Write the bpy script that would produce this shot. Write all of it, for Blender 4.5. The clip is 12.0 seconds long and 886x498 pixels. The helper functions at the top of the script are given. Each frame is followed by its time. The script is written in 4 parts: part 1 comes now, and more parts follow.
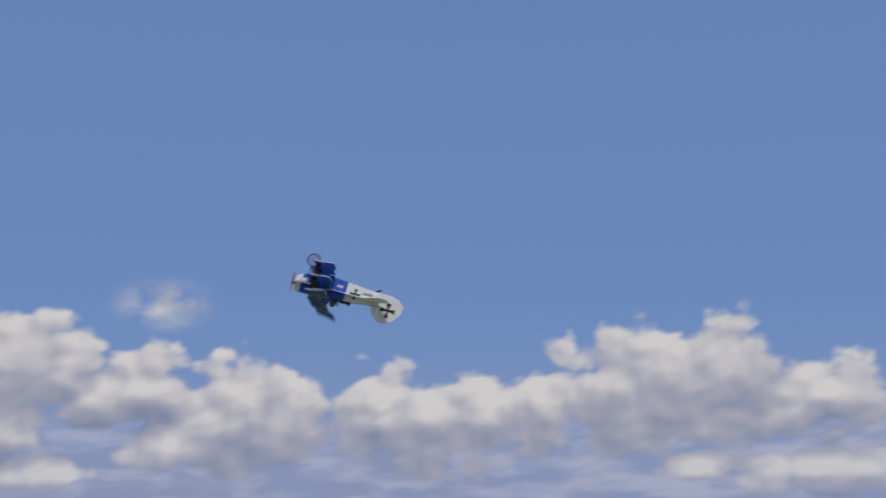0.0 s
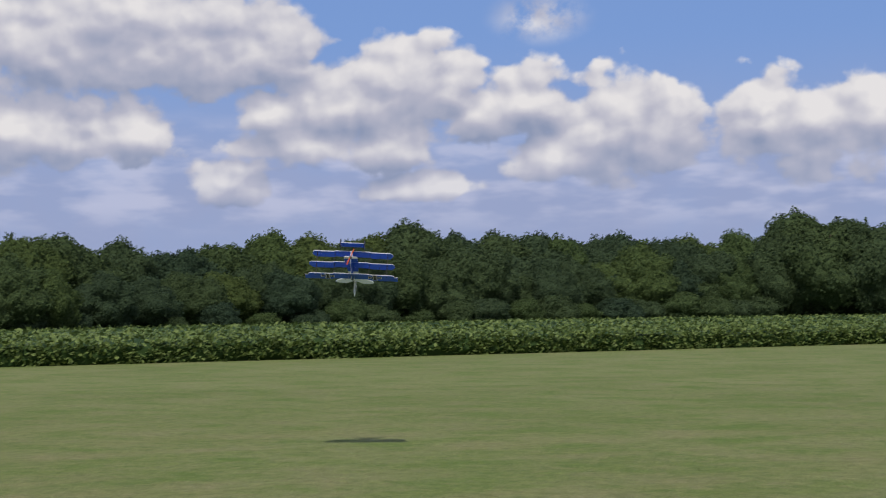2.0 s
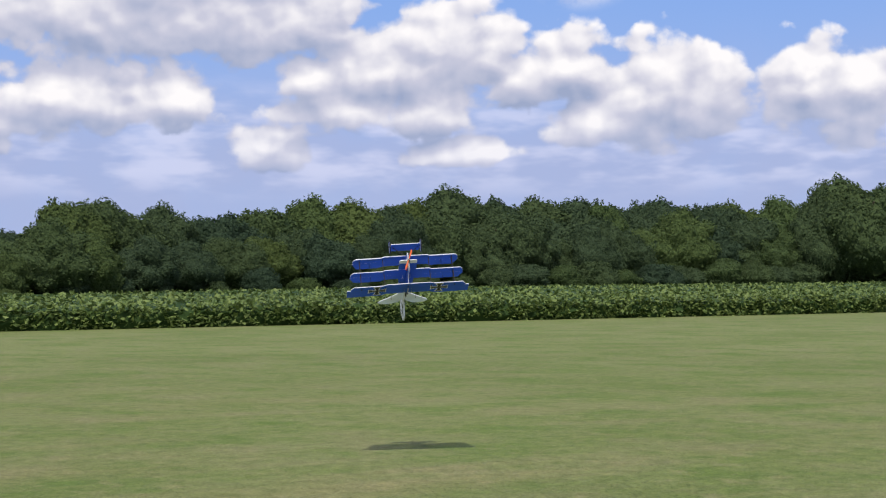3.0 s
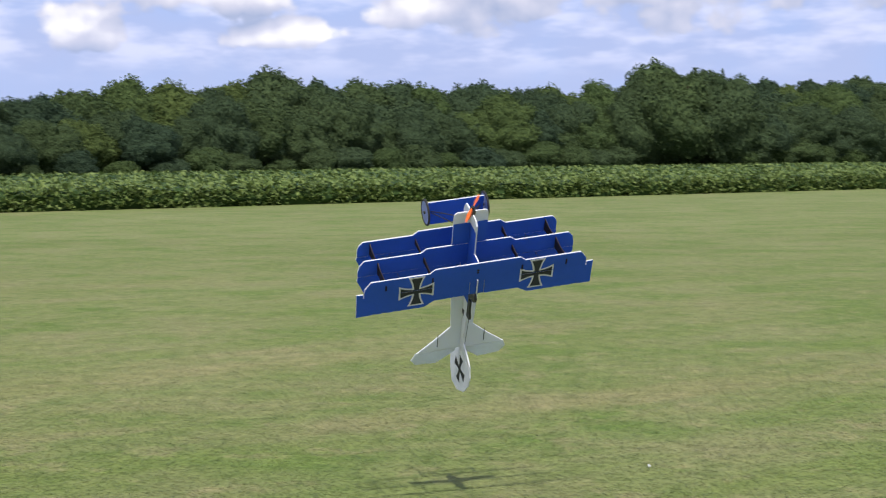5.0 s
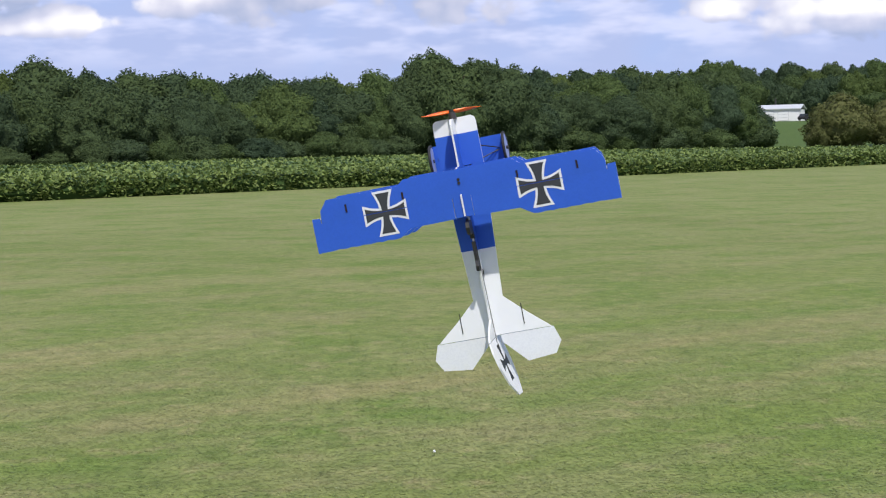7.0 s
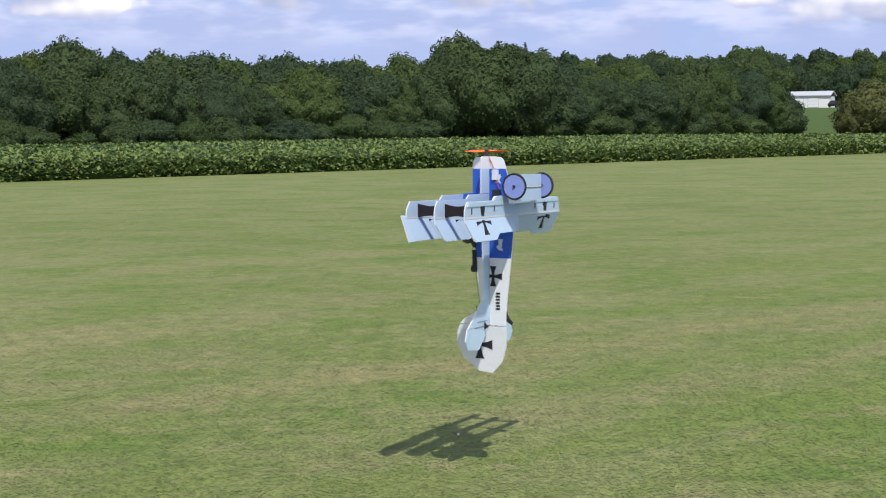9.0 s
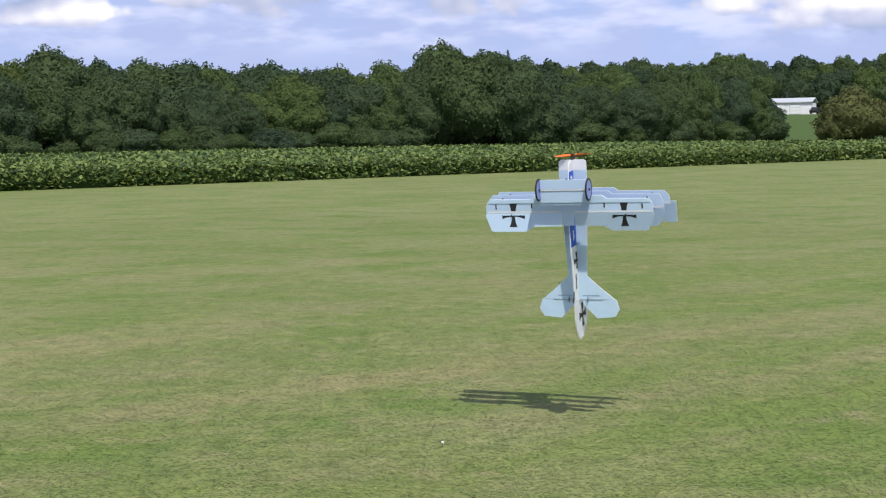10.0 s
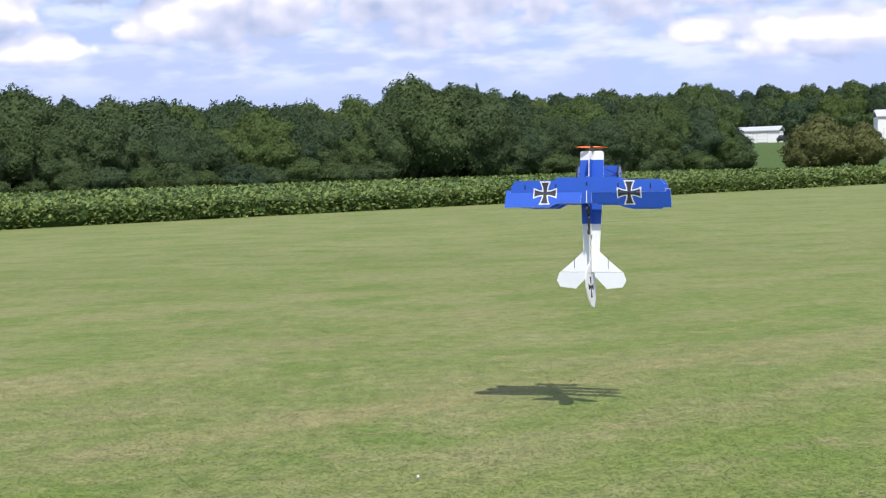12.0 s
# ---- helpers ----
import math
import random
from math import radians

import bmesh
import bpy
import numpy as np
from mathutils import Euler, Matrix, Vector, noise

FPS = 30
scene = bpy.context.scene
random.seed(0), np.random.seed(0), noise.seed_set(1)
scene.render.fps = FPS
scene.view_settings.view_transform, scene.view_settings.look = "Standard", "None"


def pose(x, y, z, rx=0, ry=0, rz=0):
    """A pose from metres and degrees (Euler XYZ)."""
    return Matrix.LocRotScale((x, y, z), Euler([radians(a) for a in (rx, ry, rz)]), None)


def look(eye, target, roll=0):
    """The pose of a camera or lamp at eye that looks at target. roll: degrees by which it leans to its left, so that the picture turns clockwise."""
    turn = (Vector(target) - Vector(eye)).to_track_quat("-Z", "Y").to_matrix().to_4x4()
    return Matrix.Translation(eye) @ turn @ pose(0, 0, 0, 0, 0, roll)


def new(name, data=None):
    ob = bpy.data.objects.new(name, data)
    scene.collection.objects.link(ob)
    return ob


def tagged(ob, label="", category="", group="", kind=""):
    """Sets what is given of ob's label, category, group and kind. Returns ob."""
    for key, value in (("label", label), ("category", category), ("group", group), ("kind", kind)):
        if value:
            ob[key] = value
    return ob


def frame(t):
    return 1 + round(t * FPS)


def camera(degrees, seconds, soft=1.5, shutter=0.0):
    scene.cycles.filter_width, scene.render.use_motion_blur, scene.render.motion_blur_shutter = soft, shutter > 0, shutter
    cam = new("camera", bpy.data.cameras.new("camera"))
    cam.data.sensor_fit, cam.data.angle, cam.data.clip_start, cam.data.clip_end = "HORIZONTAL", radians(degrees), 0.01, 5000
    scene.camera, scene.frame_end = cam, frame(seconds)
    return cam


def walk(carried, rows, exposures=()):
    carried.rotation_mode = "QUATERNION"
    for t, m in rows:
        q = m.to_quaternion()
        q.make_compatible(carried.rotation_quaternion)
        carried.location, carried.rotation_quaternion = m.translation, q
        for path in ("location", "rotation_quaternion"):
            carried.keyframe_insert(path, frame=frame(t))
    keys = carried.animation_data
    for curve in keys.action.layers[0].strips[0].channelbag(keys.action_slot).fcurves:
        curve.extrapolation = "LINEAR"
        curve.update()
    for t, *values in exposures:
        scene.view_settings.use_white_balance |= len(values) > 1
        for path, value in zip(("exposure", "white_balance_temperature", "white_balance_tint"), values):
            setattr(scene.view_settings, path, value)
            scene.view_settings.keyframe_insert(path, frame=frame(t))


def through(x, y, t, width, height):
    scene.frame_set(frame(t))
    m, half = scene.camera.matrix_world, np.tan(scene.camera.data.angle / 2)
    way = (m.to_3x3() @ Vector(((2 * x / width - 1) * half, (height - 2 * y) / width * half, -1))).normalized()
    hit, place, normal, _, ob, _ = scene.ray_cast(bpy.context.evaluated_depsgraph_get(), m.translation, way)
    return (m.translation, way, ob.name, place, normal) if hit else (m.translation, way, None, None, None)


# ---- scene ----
cam = camera(36.18, 12.0, soft=1.15, shutter=0.3)
PATH = [
    (0.0, pose(0.0, 0.0, 1.51, 104.75, 0.58, -1.20)),
    (0.5, pose(0.0, 0.0, 1.51, 101.40, 0.39, 9.00)),
    (1.0, pose(0.0, 0.0, 1.51, 98.45, 0.30, 12.00)),
    (1.5, pose(0.0, 0.0, 1.51, 94.74, 1.10, 12.55)),
    (2.0, pose(0.0, 0.0, 1.51, 92.66, 0.64, 14.85)),
    (2.5, pose(0.0, 0.0, 1.51, 92.06, 0.49, 16.67)),
    (2.7, pose(0.0, 0.0, 1.51, 91.80, 0.45, 16.67)),
    (4.3, pose(0.0, 0.0, 1.51, 87.94, 0.23, 14.64)),
    (4.5, pose(0.0, 0.0, 1.51, 87.55, 0.23, 13.95)),
    (5.0, pose(0.0, 0.0, 1.51, 86.23, 0.49, 9.07)),
    (5.5, pose(0.0, 0.0, 1.51, 85.57, 1.02, 6.17)),
    (6.0, pose(0.0, 0.0, 1.51, 84.57, 1.14, 4.22)),
    (6.5, pose(0.0, 0.0, 1.51, 85.33, 0.75, 0.64)),
    (7.0, pose(0.0, 0.0, 1.51, 85.69, 1.14, -0.21)),
    (7.2, pose(0.0, 0.0, 1.51, 85.93, 1.17, 0.26)),
    (9.0, pose(0.0, 0.0, 1.51, 85.01, 0.59, 0.94)),
    (9.5, pose(0.0, 0.0, 1.51, 85.04, 0.87, 0.63)),
    (10.0, pose(0.0, 0.0, 1.51, 85.33, 0.79, 0.23)),
    (10.5, pose(0.0, 0.0, 1.51, 85.33, 0.80, -0.07)),
    (11.0, pose(0.0, 0.0, 1.51, 85.43, 1.32, -0.11)),
    (11.5, pose(0.0, 0.0, 1.51, 85.53, 1.45, -0.00)),
    (12.0, pose(0.0, 0.0, 1.51, 86.70, 1.65, -1.02)),
]
walk(cam, PATH, exposures=[(0.0, -0.72), (0.5, -0.72), (0.9, -0.68), (1.6, -0.52), (2.2, -0.28), (2.5, -0.17), (4.5, 0.33), (5.5, 0.24), (9.5, 0.24), (10.5, 0.33), (12.0, 0.48)])

# ---------------------------------------------------------------- light
SUN_FROM = Vector((0.14, -0.65, 1.0)).normalized()
SUN_EL = math.asin(SUN_FROM.z)
SUN_AZ = math.atan2(SUN_FROM.x, SUN_FROM.y)

sun_data = bpy.data.lights.new("sun", "SUN")
sun_data.energy, sun_data.angle, sun_data.color = 3.8, radians(0.8), (1.0, 0.955, 0.88)
sun = new("sun", sun_data)
sun.matrix_world = look((20, -60, 70), Vector((20, -60, 70)) - SUN_FROM)

# Cumulus clouds in the sky: azimuth, elevation, half width, height above and below, in degrees
CLOUDS = [
    (-6.8, 8.2, 1.9, 2.0, 2.6), (-5.2, 7.8, 1.7, 1.7, 2.2), (-8.2, 7.2, 1.7, 1.7, 1.8), (-10.0, 6.3, 2.2, 1.0, 0.8),
    (-1.4, 7.9, 2.0, 1.7, 2.2), (0.7, 7.8, 1.8, 1.4, 2.2), (3.1, 7.7, 2.0, 1.6, 2.2), (5.4, 7.8, 1.8, 1.7, 2.0),
    (8.0, 8.7, 2.4, 2.0, 2.4), (10.8, 9.2, 2.2, 1.9, 2.6), (13.4, 9.4, 2.1, 2.2, 2.8), (17.0, 8.2, 2.4, 1.4, 1.8),
    (-11.3, 8.7, 1.8, 1.7, 1.2), (-13.3, 8.3, 1.8, 1.4, 1.0), (-14.3, 9.6, 1.4, 1.4, 1.6), (-16.4, 9.8, 2.8, 1.8, 2.2),
    (-18.8, 8.7, 3.2, 1.7, 1.3), (-22.0, 8.2, 1.7, 1.1, 0.6), (-20.1, 7.0, 3.6, 0.9, 0.8), (-17.2, 7.0, 2.6, 1.1, 0.9),
    (-24.1, 5.4, 1.4, 0.9, 0.8), (-15.3, 5.2, 2.3, 0.7, 0.5), (-31.2, 10.9, 5.2, 2.7, 2.0), (-26.2, 10.8, 4.6, 2.6, 1.8),
    (-22.4, 10.8, 2.6, 1.8, 1.4), (-28.0, 12.1, 7.1, 2.0, 1.8), (-32.1, 7.3, 3.8, 1.6, 1.4), (-27.6, 7.4, 1.7, 1.2, 1.2),
    (-36.1, 6.8, 2.6, 1.8, 1.3), (16.6, 5.1, 3.5, 0.9, 0.9),
    (11.9, 5.5, 1.4, 0.6, 0.6),
]


def build_world():
    world = bpy.data.worlds.new("summer_sky")
    world.use_nodes = True
    nt = world.node_tree
    nt.nodes.clear()
    N, L = nt.nodes.new, nt.links.new

    def socket(v, inp):
        if isinstance(v, (int, float)):
            inp.default_value = v
        else:
            L(v, inp)

    def m(op, a, b=0.0, c=0.0, clamp=False):
        n = N("ShaderNodeMath")
        n.operation, n.use_clamp = op, clamp
        socket(a, n.inputs[0]), socket(b, n.inputs[1]), socket(c, n.inputs[2])
        return n.outputs[0]

    sky = N("ShaderNodeTexSky")
    sky.sky_type, sky.sun_disc = "NISHITA", False
    sky.sun_elevation, sky.sun_rotation = SUN_EL, SUN_AZ
    sky.air_density, sky.dust_density, sky.ozone_density = 1.0, 0.6, 2.2
    tc = N("ShaderNodeTexCoord")
    sep = N("ShaderNodeSeparateXYZ")
    L(tc.outputs["Generated"], sep.inputs[0])
    az = m("MULTIPLY", m("ARCTAN2", sep.outputs[0], sep.outputs[1]), 57.2958)
    el = m("MULTIPLY", m("ARCSINE", sep.outputs[2]), 57.2958)
    pos = N("ShaderNodeCombineXYZ")
    L(az, pos.inputs[0]), L(el, pos.inputs[1])

    def fbm(scale, detail, rough, seed, vec=None):
        n = N("ShaderNodeTexNoise")
        n.noise_dimensions = "3D"
        mp = N("ShaderNodeMapping")
        mp.inputs["Location"].default_value = (seed * 7.1, seed * 3.3, seed)
        L(vec or pos.outputs[0], mp.inputs[0])
        L(mp.outputs[0], n.inputs["Vector"])
        n.inputs["Scale"].default_value, n.inputs["Detail"].default_value, n.inputs["Roughness"].default_value = scale, detail, rough
        return n.outputs[0]

    def shifted(da, de):
        c = N("ShaderNodeCombineXYZ")
        L(m("ADD", az, da), c.inputs[0]), L(m("ADD", el, de), c.inputs[1])
        return c.outputs[0]

    def billows(vec, detail=6.0, heads_detail=2.0):
        """Rounded heads over finer and finer heads."""
        warp = N("ShaderNodeVectorMath")
        warp.operation = "MULTIPLY_ADD"
        nz = N("ShaderNodeTexNoise")
        nz.inputs["Scale"].default_value, nz.inputs["Detail"].default_value = 0.9, 3.0
        L(vec, nz.inputs["Vector"]), L(nz.outputs["Color"], warp.inputs[0])
        warp.inputs[1].default_value = (0.9, 0.9, 0)
        flat_v = N("ShaderNodeVectorMath")
        flat_v.operation = "MULTIPLY"
        flat_v.inputs[1].default_value = (0.72, 1.15, 1.0)
        L(vec, flat_v.inputs[0]), L(flat_v.outputs[0], warp.inputs[2])
        puff = N("ShaderNodeTexVoronoi")
        puff.feature = "SMOOTH_F1"
        puff.inputs["Scale"].default_value, puff.inputs["Detail"].default_value = 0.62, heads_detail
        puff.inputs["Roughness"].default_value, puff.inputs["Smoothness"].default_value = 0.45, 0.3
        L(warp.outputs[0], puff.inputs["Vector"])
        return m("ADD", m("MULTIPLY_ADD", puff.outputs["Distance"], -0.9, 0.42), m("MULTIPLY_ADD", fbm(0.55, detail, 0.55, 1, vec), 1.05, -0.52))

    def density(up):
        e = m("ADD", el, up)
        out = None
        for a0, e0, ra, top, bottom in CLOUDS:
            dx = m("MULTIPLY", m("SUBTRACT", az, a0), 1.0 / ra)
            de = m("SUBTRACT", e, e0)
            dy = m("ADD", m("MULTIPLY", m("MAXIMUM", de, 0.0), 1.0 / top), m("MULTIPLY", m("MINIMUM", de, 0.0), 1.0 / bottom))
            d = m("SUBTRACT", 1.58, m("SQRT", m("MULTIPLY_ADD", dx, dx, m("MULTIPLY", dy, dy))))
            out = d if out is None else m("SMOOTH_MAX", out, d, 0.3)
        # scattered cloud over the rest of the sky, away from the northern view
        away = m("MINIMUM", m("MULTIPLY", m("SUBTRACT", m("ABSOLUTE", az), 38.0), 0.05), 0.9)
        rest = m("MULTIPLY_ADD", fbm(0.06, 5.0, 0.55, 3), 3.0, -0.75)
        return m("MAXIMUM", out, m("MINIMUM", rest, away))

    def stepped(src, lo, hi, to0=0.0, to1=1.0):
        r = N("ShaderNodeMapRange")
        r.interpolation_type = "SMOOTHSTEP"
        for k, v in (("From Min", lo), ("From Max", hi), ("To Min", to0), ("To Max", to1)):
            r.inputs[k].default_value = v
        L(src, r.inputs["Value"])
        return r.outputs[0]

    heads = billows(pos.outputs[0])
    smooth_heads = billows(pos.outputs[0], 2.5, 1.0)
    heads_sun = billows(shifted(0.30, 0.42), 2.5, 1.0)
    shape = density(0.0)
    d0 = m("ADD", shape, heads)
    edge = stepped(d0, 0.0, 0.36)
    under = m("SUBTRACT", density(1.0), shape)           # more cloud above than here: a shaded base
    relief = m("ADD", m("SUBTRACT", smooth_heads, heads_sun), m("MULTIPLY", m("SUBTRACT", heads, smooth_heads), 0.25))
    lit = m("ADD", m("MULTIPLY_ADD", under, -0.66, 0.53), m("MULTIPLY", relief, 0.62), 0.0, True)
    body = N("ShaderNodeValToRGB")
    body.color_ramp.elements[0].color, body.color_ramp.elements[0].position = (0.34, 0.40, 0.58, 1), 0.0
    body.color_ramp.elements[1].color, body.color_ramp.elements[1].position = (1.0, 0.97, 0.98, 1), 1.0
    mid = body.color_ramp.elements.new(0.52)
    mid.color = (0.60, 0.605, 0.73, 1)
    L(lit, body.inputs[0])
    # distance haze low over the horizon thins the clouds and pales the blue
    veil = m("MULTIPLY", edge, stepped(el, 2.0, 8.0, 0.55, 1.0))
    # a torn wisp drifting above the main bank
    off_a, off_e = m("MULTIPLY", m("ADD", az, 10.6), 0.42), m("MULTIPLY", m("SUBTRACT", el, 12.3), 0.8)
    wisp = m("MULTIPLY", stepped(m("SQRT", m("MULTIPLY_ADD", off_a, off_a, m("MULTIPLY", off_e, off_e))), 0.1, 1.1, 1.0, 0.0), stepped(fbm(0.75, 5.0, 0.6, 9), 0.36, 0.62))
    veil = m("MAXIMUM", veil, m("MULTIPLY", wisp, 0.85))
    murk = m("MULTIPLY", stepped(el, 4.5, 12.0, 0.92, 0.0), stepped(fbm(0.22, 4.0, 0.5, 5), 0.25, 0.6, 0.72, 1.0))

    # low broken bands of far cloud near the horizon
    bands = N("ShaderNodeTexNoise")
    flat = N("ShaderNodeMapping")
    flat.inputs["Scale"].default_value = (0.30, 0.95, 1.0)
    L(pos.outputs[0], flat.inputs[0]), L(flat.outputs[0], bands.inputs["Vector"])
    bands.inputs["Scale"].default_value, bands.inputs["Detail"].default_value, bands.inputs["Roughness"].default_value = 1.0, 3.5, 0.5
    low = m("MULTIPLY", stepped(bands.outputs[0], 0.40, 0.66), m("MULTIPLY", stepped(el, 3.0, 4.6), stepped(el, 6.2, 9.0, 1.0, 0.0)))

    blue = N("ShaderNodeMix")
    blue.data_type, blue.blend_type = "RGBA", "MULTIPLY"
    blue.inputs["Factor"].default_value = 1.0
    L(sky.outputs[0], blue.inputs["A"])
    blue.inputs["B"].default_value = (SKY_GAIN * 1.02, SKY_GAIN * 1.0, SKY_GAIN * 1.18, 1)
    pale = N("ShaderNodeMix")
    pale.data_type = "RGBA"
    L(murk, pale.inputs["Factor"])
    # summer haze whitens the blue to about a third of the way up
    hazy = N("ShaderNodeMix")
    hazy.data_type = "RGBA"
    L(stepped(el, 25.0, 60.0, 0.75, 0.1), hazy.inputs["Factor"])
    L(blue.outputs["Result"], hazy.inputs["A"])
    hazy.inputs["B"].default_value = (0.245, 0.425, 0.87, 1)
    L(hazy.outputs["Result"], pale.inputs["A"])
    pale.inputs["B"].default_value = (0.41, 0.475, 0.73, 1)
    mix = N("ShaderNodeMix")
    mix.data_type = "RGBA"
    L(veil, mix.inputs["Factor"])
    banded = N("ShaderNodeMix")
    banded.data_type = "RGBA"
    L(m("MULTIPLY", low, 0.6), banded.inputs["Factor"])
    L(pale.outputs["Result"], banded.inputs["A"])
    banded.inputs["B"].default_value = (0.74, 0.76, 0.96, 1)
    L(banded.outputs["Result"], mix.inputs["A"])
    L(body.outputs[0], mix.inputs["B"])
    bg = N("ShaderNodeBackground")
    bg.inputs["Strength"].default_value = 1.0
    L(mix.outputs["Result"], bg.inputs["Color"])
    out = N("ShaderNodeOutputWorld")
    L(bg.outputs[0], out.inputs[0])
    scene.world = world


SKY_GAIN = 0.105
build_world()


# ---------------------------------------------------------------- materials
def material(name, build, rough=0.7, spec=0.3):
    """A node material; build(N, L, bsdf) wires the colour and relief."""
    mat = bpy.data.materials.new(name)
    mat.use_nodes = True
    nt = mat.node_tree
    bsdf = nt.nodes["Principled BSDF"]
    bsdf.inputs["Roughness"].default_value = rough
    bsdf.inputs["Specular IOR Level"].default_value = spec
    build(nt.nodes.new, nt.links.new, bsdf)
    return mat


def noise_node(N, L, scale, detail=4.0, rough=0.55, coord="Object", stretch=None):
    tc = N("ShaderNodeTexCoord") if coord != "Position" else N("ShaderNodeNewGeometry")
    src = tc.outputs[coord]
    if stretch:
        mp = N("ShaderNodeMapping")
        mp.inputs["Scale"].default_value = stretch
        L(src, mp.inputs[0])
        src = mp.outputs[0]
    n = N("ShaderNodeTexNoise")
    n.inputs["Scale"].default_value, n.inputs["Detail"].default_value, n.inputs["Roughness"].default_value = scale, detail, rough
    L(src, n.inputs["Vector"])
    return n.outputs[0]


def ramp(N, L, src, stops):
    r = N("ShaderNodeValToRGB")
    while len(r.color_ramp.elements) < len(stops):
        r.color_ramp.elements.new(0.5)
    for e, (p, c) in zip(r.color_ramp.elements, stops):
        e.position, e.color = p, (*c, 1)
    L(src, r.inputs[0])
    return r.outputs[0]


def mixed(N, L, fac, a, b, mode="MIX"):
    n = N("ShaderNodeMix")
    n.data_type, n.blend_type = "RGBA", mode
    for v, s in ((fac, n.inputs["Factor"]), (a, n.inputs["A"]), (b, n.inputs["B"])):
        if isinstance(v, (int, float)):
            s.default_value = v
        elif isinstance(v, tuple):
            s.default_value = (*v, 1)
        else:
            L(v, s)
    return n.outputs["Result"]


def bump(N, L, bsdf, src, strength, distance):
    b = N("ShaderNodeBump")
    b.inputs["Strength"].default_value, b.inputs["Distance"].default_value = strength, distance
    L(src, b.inputs["Height"])
    L(b.outputs[0], bsdf.inputs["Normal"])


def glow_through(N, L, bsdf, share):
    """Thin sheets let part of the light through."""
    thin, mix, out = N("ShaderNodeBsdfTranslucent"), N("ShaderNodeMixShader"), N("ShaderNodeOutputMaterial")
    src = bsdf.inputs["Base Color"].links[0].from_socket
    L(src, thin.inputs["Color"])
    mix.inputs[0].default_value = share
    L(bsdf.outputs[0], mix.inputs[1]), L(thin.outputs[0], mix.inputs[2])
    L(mix.outputs[0], out.inputs["Surface"])
    out.is_active_output = True


def foam(name, base, mottled=0.06):
    """Painted sheet foam: faint mottling, fine bead relief, a slight sheen."""
    def build(N, L, bsdf):
        dark = tuple(c * (1 - mottled * 2.2) for c in base)
        c = mixed(N, L, noise_node(N, L, 9.0, 5.0, 0.6), dark, base)
        speck = ramp(N, L, noise_node(N, L, 170.0, 2.0), [(0.35, (0.95, 0.95, 0.96)), (0.6, (1, 1, 1))])
        L(mixed(N, L, 1.0, c, speck, "MULTIPLY"), bsdf.inputs["Base Color"])
        bump(N, L, bsdf, noise_node(N, L, 260.0, 2.0), 0.25, 0.001)
        glow_through(N, L, bsdf, 0.30)
    return material(name, build, 0.55, 0.35)


BLUE = (0.036, 0.135, 0.66)
PALE = (0.62, 0.80, 0.96)
WHITE = (0.86, 0.875, 0.91)


def banded_foam(name, middle):
    """Fuselage foam: white nose, painted middle, white tail, split at two stations of its length."""
    def build(N, L, bsdf):
        tc = N("ShaderNodeTexCoord")
        sep = N("ShaderNodeSeparateXYZ")
        L(tc.outputs["Object"], sep.inputs[0])
        a, b, both = N("ShaderNodeMath"), N("ShaderNodeMath"), N("ShaderNodeMath")
        a.operation, b.operation, both.operation = "LESS_THAN", "GREATER_THAN", "MULTIPLY"
        a.inputs[1].default_value, b.inputs[1].default_value = 0.118, -0.27
        L(sep.outputs[1], a.inputs[0]), L(sep.outputs[1], b.inputs[0])
        L(a.outputs[0], both.inputs[0]), L(b.outputs[0], both.inputs[1])
        mott = noise_node(N, L, 10.0, 5.0, 0.6)
        blue = mixed(N, L, mott, tuple(c * 0.85 for c in middle), middle)
        white = mixed(N, L, mott, tuple(c * 0.93 for c in WHITE), WHITE)
        L(mixed(N, L, both.outputs[0], white, blue), bsdf.inputs["Base Color"])
        bump(N, L, bsdf, noise_node(N, L, 260.0, 2.0), 0.25, 0.001)
        glow_through(N, L, bsdf, 0.22)
    return material(name, build, 0.55, 0.35)


M_BLUE = foam("blue_foam", BLUE)
M_PALE = foam("pale_blue_foam", PALE, 0.04)
M_WHITE = foam("white_foam", WHITE, 0.03)
M_FUSE = banded_foam("fuselage_foam", BLUE)
M_FUSE_UNDER = banded_foam("fuselage_foam_under", PALE)
M_STRUT = foam("dark_brown_foam", (0.030, 0.022, 0.026), 0.1)
M_CROSS = foam("charcoal_print", (0.030, 0.033, 0.040), 0.12)
M_CROSS_GREY = foam("grey_print", (0.060, 0.066, 0.080), 0.12)


def plain(name, base, rough, spec=0.4, metal=0.0, wear=0.15):
    def build(N, L, bsdf):
        c = mixed(N, L, noise_node(N, L, 40.0, 4.0), tuple(v * (1 - wear) for v in base), base)
        L(c, bsdf.inputs["Base Color"])
        bsdf.inputs["Metallic"].default_value = metal
        bump(N, L, bsdf, noise_node(N, L, 400.0, 2.0), 0.1, 0.0005)
    return material(name, build, rough, spec)


